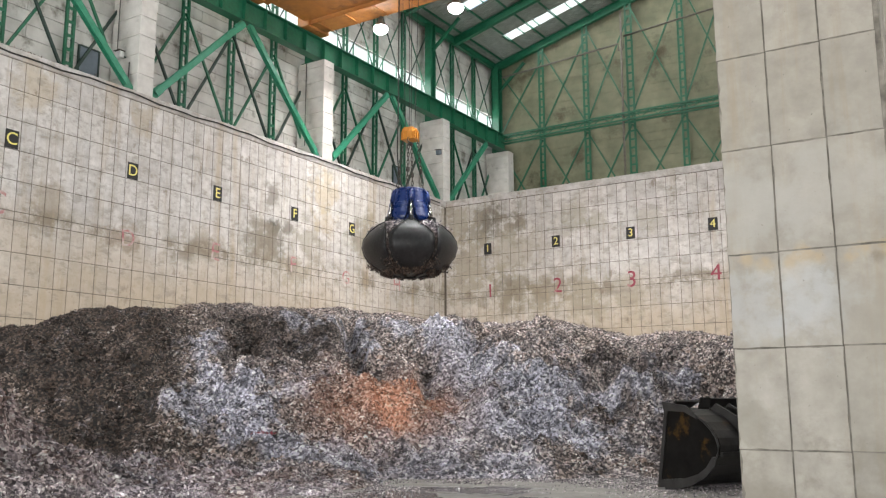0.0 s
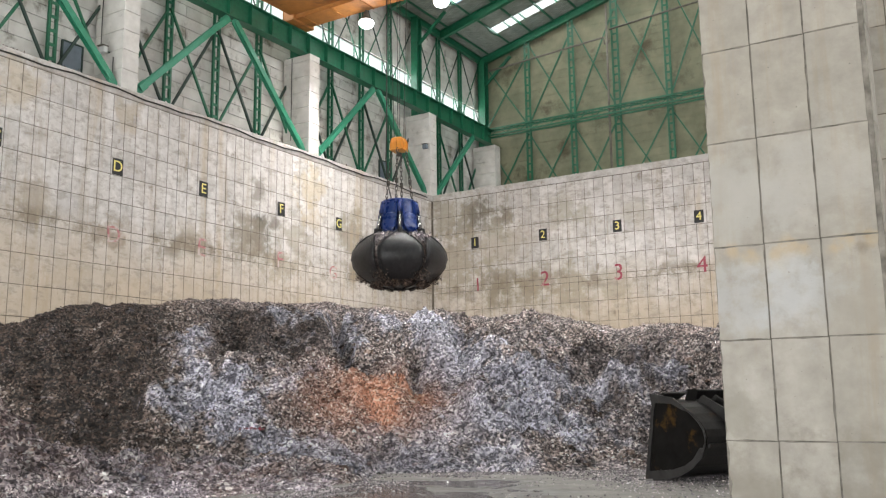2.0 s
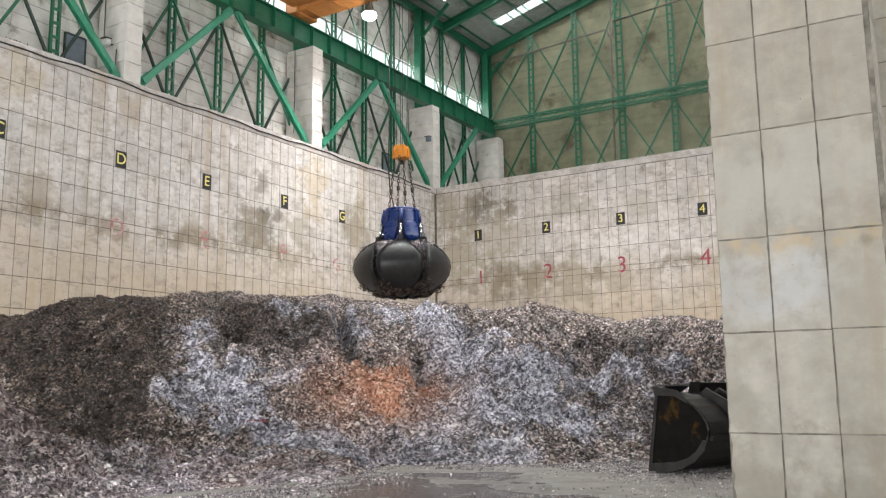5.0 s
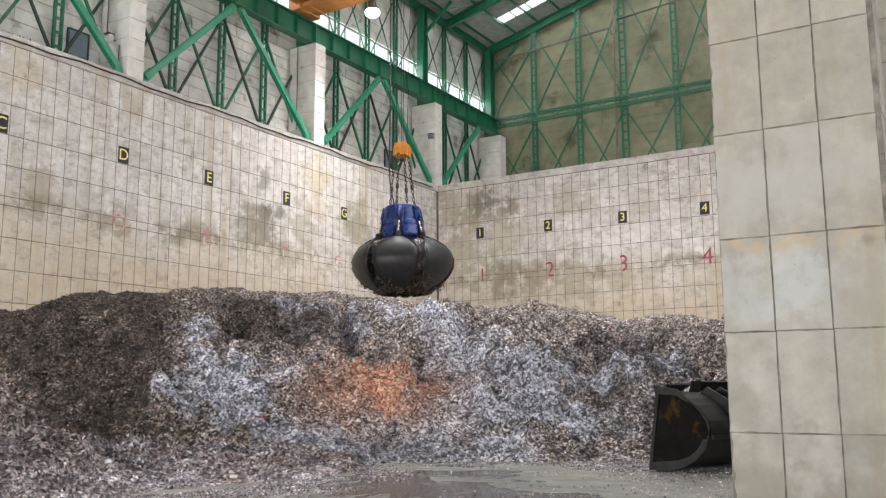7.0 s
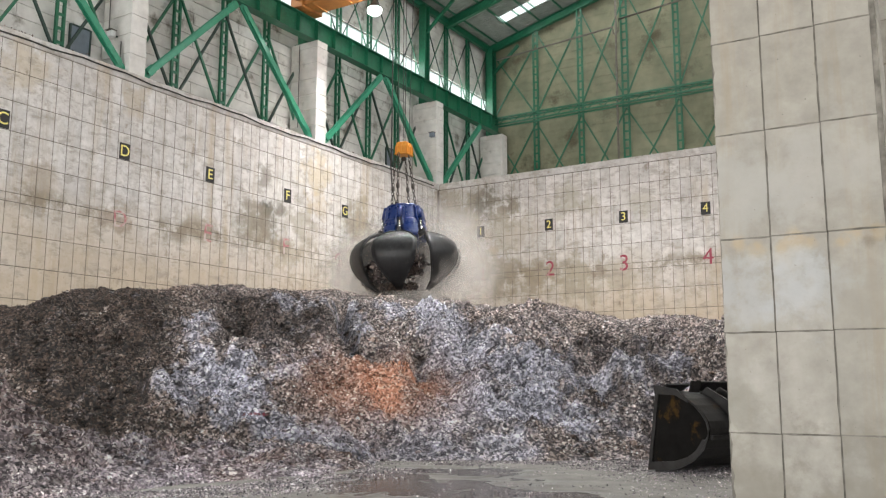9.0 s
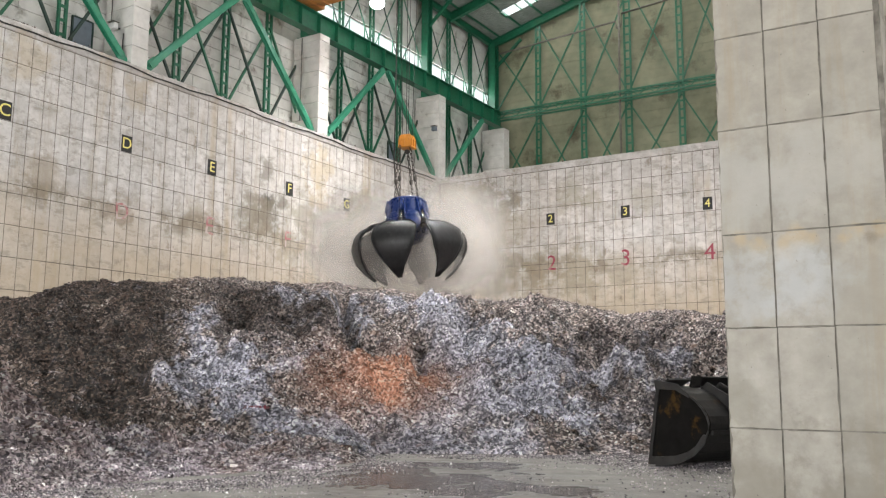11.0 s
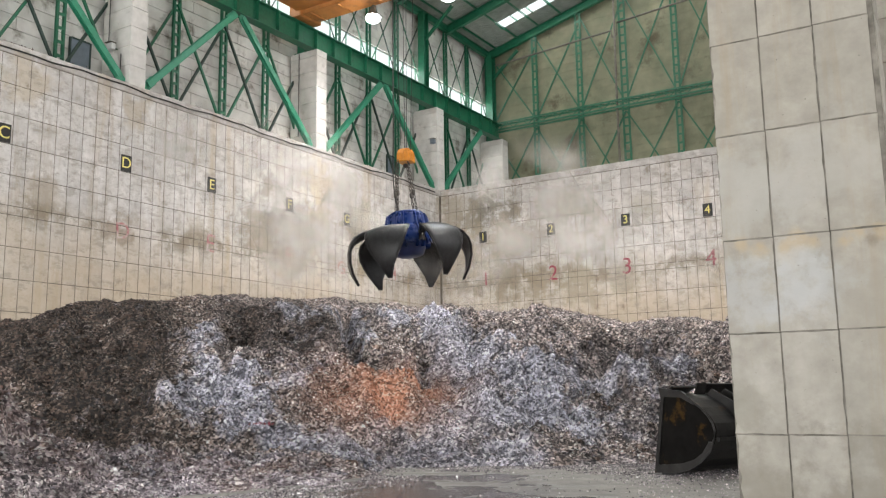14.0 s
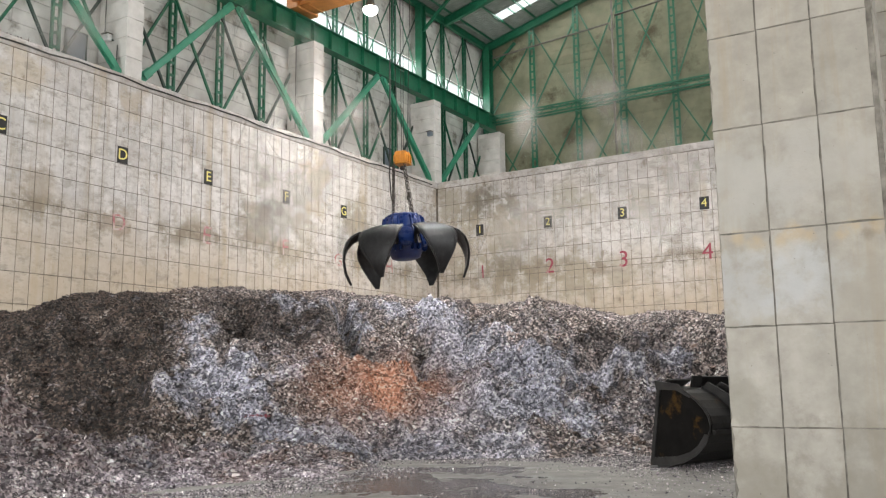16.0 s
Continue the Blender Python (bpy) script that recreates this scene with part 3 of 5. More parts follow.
def roof_z(x):
    return EAVE + SLOPE * (x - XC) if x <= RIDGE else ZR - SLOPE * (x - RIDGE)


bm = bmesh.new()


def roof_piece(y0, y1, xa, xb):
    """Ribbed roof sheet between two heights of the slope."""
    n = max(1, round((y1 - y0) / 0.25))
    for k in range(n):
        p, q = y0 + (y1 - y0) * k / n, y0 + (y1 - y0) * (k + 1) / n
        m = (p + q) / 2
        for s, e, d0, d1 in ((p, m, 0, 0), (m, q, 0.05, 0.05)):
            bm.faces.new([bm.verts.new(c) for c in ((xa, s, roof_z(xa) + d0), (xb, s, roof_z(xb) + d0), (xb, e, roof_z(xb) + d1), (xa, e, roof_z(xa) + d1))])
        bm.faces.new([bm.verts.new(c) for c in ((xa, m, roof_z(xa)), (xb, m, roof_z(xb)), (xb, m, roof_z(xb) + 0.05), (xa, m, roof_z(xa) + 0.05))])
        bm.faces.new([bm.verts.new(c) for c in ((xa, q, roof_z(xa)), (xb, q, roof_z(xb)), (xb, q, roof_z(xb) + 0.05), (xa, q, roof_z(xa) + 0.05))])


edges = sorted([HALL_F - 0.3, YG + 0.3] + [e for s in SKY_Y if s > HALL_F for e in (s, s + 1.15)])
for i, (a, b) in enumerate(zip(edges, edges[1:])):
    if i % 2 == 0:
        roof_piece(a, b, XC - 0.5, RIDGE)
    else:
        roof_piece(a, b, XC - 0.5, -30.1)
        roof_piece(a, b, -13.0, RIDGE)
roof_piece(HALL_F - 0.3, YG + 0.3, RIDGE, HALL_R + 0.5)
ceiling = setting("ceiling", bm, M_ROOF, "ribbed grey metal roof sheeting over green rafters", "ceiling")
for s in SKY_Y:
    if s < 5:
        continue
    strip = tagged(thing("skylight", "strip of bright translucent roof sheets", "skylight", "roof skylights"), kind="structure")
    x = -30.1
    while x < -13.2:
        x1 = x + 1.3
        b = bmesh.new()
        bar(b, (x + 0.03, s + 0.575, roof_z(x + 0.03) + 0.03), (x1 - 0.03, s + 0.575, roof_z(x1 - 0.03) + 0.03), 1.1, 0.012)
        part("pane", b, M_SKYLIGHT, strip)
        b = bmesh.new()
        bar(b, (x, s, roof_z(x) - 0.03), (x, s + 1.15, roof_z(x) - 0.03), 0.07, 0.06)
        part("glazing_bar", b, M_GREEN, strip)
        x = x1


# ---- steel frame ----
def i_beam(name, p, q, w, h, mat, label, category="beam", group="", t=0.03):
    return tagged(part(name, channel(p, q, w, h, t), mat), label, category, group)


for y in [58.9 - 6.2 * k for k in range(8)]:
    for xa, xb in ((XC + 0.4, RIDGE), (RIDGE, HALL_R)):
        i_beam("rafter", (xa, y, roof_z(xa) - 0.42), (xb, y, roof_z(xb) - 0.42), 0.3, 0.6, M_GREEN, "green painted steel roof rafter", "rafter", "roof rafters")
for x in np.arange(XC + 1.2, RIDGE, 1.9):
    i_beam("purlin", (x, 8, roof_z(x) - 0.09), (x, YG, roof_z(x) - 0.09), 0.08, 0.14, M_GREEN, "green steel roof purlin under the sheeting", "purlin", "roof purlins", 0.015)
i_beam("eaves_beam", (XC + 0.5, HALL_F, EAVE - 0.2), (XC + 0.5, YG, EAVE - 0.2), 0.3, 0.5, M_GREEN, "green steel eaves beam along the side wall")


def lattice_post(name, height, label, group, width=0.42):
    """Two chords with batten plates and zigzag lacing; stands on the origin, its breadth along x."""
    post = thing(name, label, "steel post", group)
    for s in (-1, 1):
        part("chord", channel((s * width / 2, 0, 0), (s * width / 2, 0, height), 0.12, 0.12, 0.02), M_GREEN, post)
    z, k = 0.3, 0
    plate = boxed(-width / 2, width / 2, -0.07, -0.05, -0.07, 0.07)
    plate = mesh_of(plate, "batten", M_GREEN)
    while z < height - 0.3:
        part("batten", plate, None, post).location = (0, 0, z)
        z += 0.62
    return post


WEST_POSTS = [24.75 + 3.1 * k for k in range(-3, 12) if k % 4]
first = lattice_post("frame_post", EAVE - TOP - 0.4, "green lattice steel post against the side cladding", "side wall posts", 0.34)
first.matrix_basis = pose(XC + 0.35, WEST_POSTS[0], TOP - 0.05, 0, 0, 90)
for y in WEST_POSTS[1:]:
    copy_thing(first, pose(XC + 0.35, y, TOP - 0.05, 0, 0, 90))
GABLE_X = [-28.4, -24.75, -21.3, -17.5, -13.8, -10.0, -6.0]
for x in GABLE_X:
    p = lattice_post("gable_post", roof_z(x) - TOP - 0.75, "green lattice steel post on the gable wall", "gable posts", 0.34 if x != -21.3 else 0.42)
    p.matrix_basis = pose(x, 58.75, TOP - 0.05)

# bracing between the posts
def brace(p, q, w, mat, label, group, name="brace"):
    return tagged(part(name, bar(bmesh.new(), p, q, w, w), mat), label, "brace", group)


stations = [24.75 + 3.1 * k for k in range(-3, 12)]
for k, (a, b) in enumerate(zip(stations, stations[1:])):
    for z0, z1 in ((TOP, 20.7), (22.3, EAVE - 0.5)):
        w = 0.11 if z0 < 20 else 0.06
        brace((XC + 0.30, a, z0), (XC + 0.30, b, z1), w, M_BRACE if k % 2 == 0 else M_GREEN, "thin dark steel wall brace", "side wall braces")
        brace((XC + 0.42, a, z1), (XC + 0.42, b, z0), w, M_GREEN if k % 2 == 0 else M_BRACE, "thin steel wall brace", "side wall braces")
gx = [-32.2] + GABLE_X
for a, b in zip(gx, gx[1:]):
    for z0, z1 in ((TOP, 21.5), (22.1, min(roof_z(a), roof_z(b)) - 0.8)):
        brace((a, 58.75, z0), (b, 58.75, z1), 0.09, M_GREEN, "thin green diagonal rod on the gable", "gable braces")
        brace((a, 58.88, z1), (b, 58.88, z0), 0.09, M_GREEN, "thin green diagonal rod on the gable", "gable braces")

# lattice girder along the gable
girder = thing("gable_girder", "green lattice girder along the gable wall", "girder")
for y, z in ((58.3, 22.05), (58.3, 21.55), (57.7, 22.05), (57.7, 21.55)):
    part("chord", bar(bmesh.new(), (-32.3, y, z), (HALL_R, y, z), 0.11, 0.11), M_GREEN, girder)
x, k = -32.2, 0
while x < 0:
    b = bmesh.new()
    bar(b, (x, 57.7, 22.05 if k % 2 else 21.55), (x + 0.6, 57.7, 21.55 if k % 2 else 22.05), 0.05, 0.05)
    bar(b, (x, 57.7, 22.05), (x + 0.6, 58.3, 22.05), 0.05, 0.05)
    part("lacing", b, M_GREEN, girder)
    x, k = x + 0.6, k + 1

# pipe with a bend across the gable
tagged(part("wall_pipe", tube(bmesh.new(), [(-31.6, 58.4, 27.0), (-30, 58.4, 27.1), (-26, 58.4, 27.35), (-22.0, 58.4, 27.6), (-21.95, 58.4, 27.1), (-21.75, 58.4, 26.95), (-21.6, 58.4, 27.2),
                                                (-21.55, 58.4, 28.1), (-17, 58.4, 28.45), (-12, 58.4, 28.8)], 0.07), M_PIPE, smooth=True), "thin grey pipe crossing the gable with a bend", "pipe")
tagged(part("downpipe", tube(bmesh.new(), [(-21.75, 58.2, TOP - 0.05), (-21.75, 58.2, 21.4), (-21.7, 58.3, 30)], 0.08), M_PIPE, smooth=True), "pale upright pipe on the gable wall", "pipe")

# concrete columns that carry the crane runway
def column(y, top):
    c = thing("concrete_column", "square concrete column on the pit wall, carrying the crane runway", "column", "runway columns", at=(XL, y, TOP - 0.04))
    z = 0.0
    while z < top - TOP - 0.05:
        h = min(0.9, top - TOP + 0.04 - z)
        part("pour", boxed(-1.95, -0.03, -0.42, 0.45, z, z + h - 0.012, 0.02), M_COLUMN, c)
        z += h
    return c


COLS = [24.35 + 12.4 * k for k in range(-1, 4)]
for y in COLS[:-1] + [60.3 - 1.9]:
    column(y, 20.9)
# upright green stanchions above the runway
for y in (11.95, 24.35, 36.75, 49.15, 58.8):
    s = thing("stanchion", "broad green steel stanchion rising from the runway to the roof", "steel column", "stanchions", at=(XC + 0.75, y, 20.92))
    part("shaft", channel((0, 0, 0), (0, 0, EAVE - 21.2), 0.5, 0.62, 0.04), M_GREEN, s)
    part("base_plate", boxed(-0.4, 0.4, -0.42, 0.42, -0.03, 0.0), M_GREEN, s)
    part("knee_brace", bar(bmesh.new(), (0.2, 0, EAVE - 23.2), (2.4, 0, EAVE - 21.3), 0.16, 0.2), M_GREEN, s)

# runway girder with stiffeners
run = thing("crane_runway", "deep green steel crane runway girder with stiffeners", "runway girder", at=(XL - 0.45, 0, 20.9))
part("web", boxed(-0.012, 0.012, HALL_F, 58.2, 0.035, 1.16), M_GREEN, run)
part("flange", boxed(-0.28, 0.28, HALL_F, 58.2, 0.0, 0.035), M_GREEN, run)
part("flange", boxed(-0.28, 0.28, HALL_F, 58.2, 1.16, 1.2), M_GREEN, run)
part("rail", boxed(-0.05, 0.05, HALL_F, 58.0, 1.2, 1.3), M_BRACE, run)
stiff = mesh_of(boxed(0.012, 0.25, -0.012, 0.012, 0.035, 1.16), "stiffener", M_GREEN)
for y in np.arange(10.2, 58, 1.55):
    part("stiffener", stiff, None, run).location = (0, y, 0)

# big light-green braces from the column feet to the runway
for y in COLS[:-1]:
    for s in (-1, 1):
        if y + s * 6 < 10:
            continue
        b = thing("runway_brace", "light green steel strut from column foot to runway girder", "brace", "runway struts")
        p, q = Vector((XL - 0.3, y + s * 0.75, TOP + 0.3)), Vector((XL - 0.3, y + s * 5.95, 20.75))
        part("strut", channel(p, q, 0.28, 0.26, 0.03, (1, 0, 0)), M_GREEN_L, b)
        part("gusset", bar(bmesh.new(), p - (q - p) * 0.06, p + (q - p) * 0.07, 0.42, 0.04, (1, 0, 0)), M_GREEN_L, b)
        part("gusset", bar(bmesh.new(), q - (q - p) * 0.09, q + (q - p) * 0.02, 0.42, 0.04, (1, 0, 0)), M_GREEN_L, b)

# doors, lamp and box on the gangway behind the wall
for y in (22.85, 46.2):
    d = tagged(thing("door", "grey steel door in the side cladding", "door", at=(XC + 0.02, y, TOP - 0.05)), kind="structure")
    part("leaf", boxed(0.03, 0.07, -0.46, 0.46, 0.02, 2.05), M_DOOR, d)
    for s in (-1, 1):
        part("jamb", boxed(0.0, 0.1, s * 0.5 - 0.035, s * 0.5 + 0.035, 0, 2.1), M_BRACE, d)
    part("head", boxed(0.0, 0.1, -0.465, 0.465, 2.052, 2.12), M_BRACE, d)
    part("handle", boxed(0.072, 0.13, 0.32, 0.42, 0.98, 1.02), M_ROD, d)

# ---- free-standing pier at the loading edge, and the wall behind it ----
PX, PY, PW, PD = -2.715, 10.5, 1.83, 0.5
pier = tagged(part("pier", boxed(PX + 0.008, PX + PW - 0.008, PY + 0.008, PY + PD - 0.008, 0, 9.6), M_JOINT_PIER), "broad pale concrete pier showing its form panels", "pier", kind="structure")
PROWS = [-0.05, 1.12, 2.25, 3.34, 4.6, 5.75, 6.9, 8.05, 9.2]


def ragged_panel(w, h, wild):
    """A panel of w by h in x-z with broken, uneven edges; wild: the side ('left') that is chipped most."""
    bm = bmesh.new()
    pts = []
    for (xa, za), (xb, zb), side in (((0, 0), (w, 0), "low"), ((w, 0), (w, h), "right"), ((w, h), (0, h), "top"), ((0, h), (0, 0), "left")):
        n = max(2, int(max(abs(xb - xa), abs(zb - za)) / 0.11))
        for i in range(n):
            f = i / n
            j = random.uniform(0.0055, 0.0085) + (random.random() < 0.1) * random.uniform(0, 0.01)
            if side == wild:
                j += abs(random.gauss(0, 0.008)) + (random.random() < 0.12) * random.uniform(0, 0.03)
            x, z = xa + (xb - xa) * f, za + (zb - za) * f
            pts.append((x + (j if side == "left" else -j if side == "right" else 0), z + (j if side == "low" else -j if side == "top" else 0)))
    front = [bm.verts.new((x + (0.003 if x < w / 2 else -0.003), 0, z + (0.003 if z < h / 2 else -0.003))) for x, z in pts]
    rear = [bm.verts.new((x, 0.035, z)) for x, z in pts]
    bm.faces.new(front)
    for i in range(len(pts)):
        j = (i + 1) % len(pts)
        bm.faces.new((front[j], front[i], rear[i], rear[j]))
    bmesh.ops.recalc_face_normals(bm, faces=bm.faces)
    return bm


def pier_panel(x0, x1, z0, z1, face):
    wild = "left" if face == "front" and x0 < PX + 0.1 else ""
    o = part("panel", ragged_panel(x1 - x0, z1 - z0, wild), M_PIER, pier)
    o.matrix_basis = pose(x0, PY - random.uniform(0, 0.004), z0) if face == "front" else pose(PX + PW + random.uniform(0, 0.003), x0, z0, 0, 0, 90)
    return o


for z0, z1 in zip(PROWS, PROWS[1:]):
    for x0, x1 in ((PX, -2.135), (-2.135, -1.53), (-1.53, PX + PW - 0.055)):
        pier_panel(x0, x1, z0, z1, "front")
    for y0, y1 in ((PY + 0.06, PY + PD - 0.01),):
        pier_panel(y0, y1, z0, z1, "side")
b = bmesh.new()
bar(b, (PX + PW - 0.045, PY + 0.05, 0), (PX + PW - 0.045, PY + 0.05, 9.6), 0.05, 0.05)
part("chamfer", b, M_PIER, pier)
inner = setting("wall_inner", boxed(-5.2, HALL_R, 25.02, 26.0, -0.2, 14), M_JOINT, "concrete partition wall with a ledge, cast in panels")
for c in range(12):
    for r in range(11):
        b = part("panel", panel_mesh("panel", 0.6, 1.2, 0.016, M_PIER) if c == 0 and r == 0 else inner.children[0].data, None, inner)
        b.location = (-5.2 + 0.6 * c, 25.02, 0.1 + 1.2 * r + (0.35 if r > 4 else 0))
part("ledge", boxed(-5.2, 2.0, 24.9, 25.02, 6.12, 6.42), M_PIER, inner)

# ---- overhead crane ----
crane = thing("overhead_crane", "orange travelling bridge crane high over the pit", "overhead crane", at=(0, 0, 22.3))


def girder_box(y0, y1, name):
    part(name, boxed(XL - 0.2, HALL_R - 0.6, y0, y1, 0.12, 1.9, 0.03), M_ORANGE, crane)
    part("bottom_plate", boxed(XL - 0.2, HALL_R - 0.6, y0 - 0.08, y1 + 0.08, 0.08, 0.118), M_ORANGE, crane)
    for x in np.arange(XL + 0.6, -5, 1.9):
        part("rib", boxed(x, x + 0.06, y0 - 0.05, y1 + 0.05, 0.02, 0.08), M_ORANGE, crane)


girder_box(35.0, 36.2, "girder")
girder_box(30.6, 31.8, "girder")
part("walkway", boxed(XL + 0.3, HALL_R - 1, 36.3, 36.95, 0.9, 0.96), M_ORANGE, crane)
part("walkway", boxed(XL - 0.2, XL + 5.2, 31.9, 34.9, 0.3, 0.36), M_ORANGE, crane, "orange floor plate between the girders")
for y in (30.9, 36.4):
    part("end_carriage", boxed(XL - 0.75, XL + 0.1, y - 1.2, y + 0.6, -0.02, 0.9, 0.04) if y < 33 else boxed(XL - 0.75, XL + 0.1, y - 1.6, y + 0.15, -0.02, 0.9, 0.04), M_ORANGE, crane)
part("trolley", boxed(-25.2, -21.0, 31.4, 35.4, 1.95, 4.4, 0.05), M_ORANGE, crane, "trolley with the rope drum")
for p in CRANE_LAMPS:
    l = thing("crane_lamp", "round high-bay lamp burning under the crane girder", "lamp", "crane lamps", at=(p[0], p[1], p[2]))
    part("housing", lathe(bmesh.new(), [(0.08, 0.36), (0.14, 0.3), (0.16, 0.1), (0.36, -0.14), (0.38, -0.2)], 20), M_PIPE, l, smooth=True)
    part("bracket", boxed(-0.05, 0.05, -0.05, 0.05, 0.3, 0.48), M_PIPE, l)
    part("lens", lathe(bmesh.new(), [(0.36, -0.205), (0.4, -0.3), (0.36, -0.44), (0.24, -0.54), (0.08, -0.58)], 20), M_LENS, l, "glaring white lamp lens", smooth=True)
# small fittings on the columns
for x, y, z in ((-31.85, 23.9, 16.9), (-31.1, 48.68, 18.4)):
    f = thing("flood_lamp", "small pale floodlight bracketed to a concrete column", "floodlight", "column floodlights", at=(x, y, z))
    part("bracket", boxed(-0.03, 0.03, -0.16, 0.06, -0.03, 0.03), M_BRACE, f)
    part("housing", boxed(-0.17, 0.17, -0.4, -0.16, -0.13, 0.17, 0.03), M_DOOR if y > 40 else M_LETTER_W, f)
    part("hood", boxed(-0.2, 0.2, -0.48, -0.14, 0.18, 0.2), M_PIPE, f)
for x, y, z0, z1 in ((-32.35, 23.86, 16.4, 20.8), (-32.2, 36.26, 16.0, 20.8), (-31.5, 23.88, 15.2, 16.6)):
    tagged(part("column_cable", tube(bmesh.new(), [(x, y, z0), (x + 0.03, y - 0.03, (z0 + z1) / 2), (x, y, z1)], 0.022, 6), M_CABLE), "thin dark cable down a concrete column", "cable", "column cables")


# ---- scrap pile ----
def lattice_noise(x, y, seed):
    """Smooth value noise on numpy arrays, 0 to 1."""
    def cell(i, j):
        v = np.sin(i * 127.1 + j * 311.7 + seed * 74.7) * 43758.5453
        return v - np.floor(v)
    i, j = np.floor(x), np.floor(y)
    u, v = x - i, y - j
    u, v = u * u * (3 - 2 * u), v * v * (3 - 2 * v)
    return (cell(i, j) * (1 - u) + cell(i + 1, j) * u) * (1 - v) + (cell(i, j + 1) * (1 - u) + cell(i + 1, j + 1) * u) * v


def fbm(x, y, seed, octaves=4):
    s, a, t = 0, 0.5, 0
    for k in range(octaves):
        s, t = s + a * lattice_noise(x * 2 ** k, y * 2 ** k, seed + k), t + a
        a *= 0.55
    return s / t - 0.5


def ease(u):
    u = np.clip(u, 0, 1)
    return u * u * (3 - 2 * u)


# bearing from the loading edge (degrees towards the lettered wall): crest distance and height, toe, edge of the loose fringe
BEAR = [4, 10, 14.3, 17.3, 19.4, 20.4, 22.5, 24.6, 26.1, 28.2, 30.4, 33.3, 35.5, 37.7, 40.6, 43.8, 46.2, 49.6, 51.6, 52.9, 55.4, 57.2, 59, 66]
CREST = [34, 34, 34, 34, 34, 34, 34, 34, 34, 34, 34, 34, 34, 34, 34, 33.5, 33, 32, 31.5, 31, 30, 29.5, 29, 28]
HIGH = [3.0, 3.8, 4.0, 4.22, 4.1, 4.09, 4.45, 4.72, 4.95, 4.87, 4.99, 5.0, 5.17, 5.14, 5.22, 5.25, 5.02, 4.8, 4.92, 4.8, 4.5, 4.17, 3.97, 3.6]
TOE_B, TOE = [4, 19.3, 22.7, 26.2, 31.5, 36.5, 38.6, 42, 50, 60, 66], [22, 21.4, 21.1, 20.6, 20.8, 20.6, 19.6, 19.2, 19.8, 21.2, 21.5]
FRI_B, FRI = [4, 30, 35, 36.4, 38, 42, 45, 48.7, 54, 62, 66], [24, 22, 21, 19.6, 17.5, 16.4, 15.9, 15.3, 15.0, 14.5, 14]


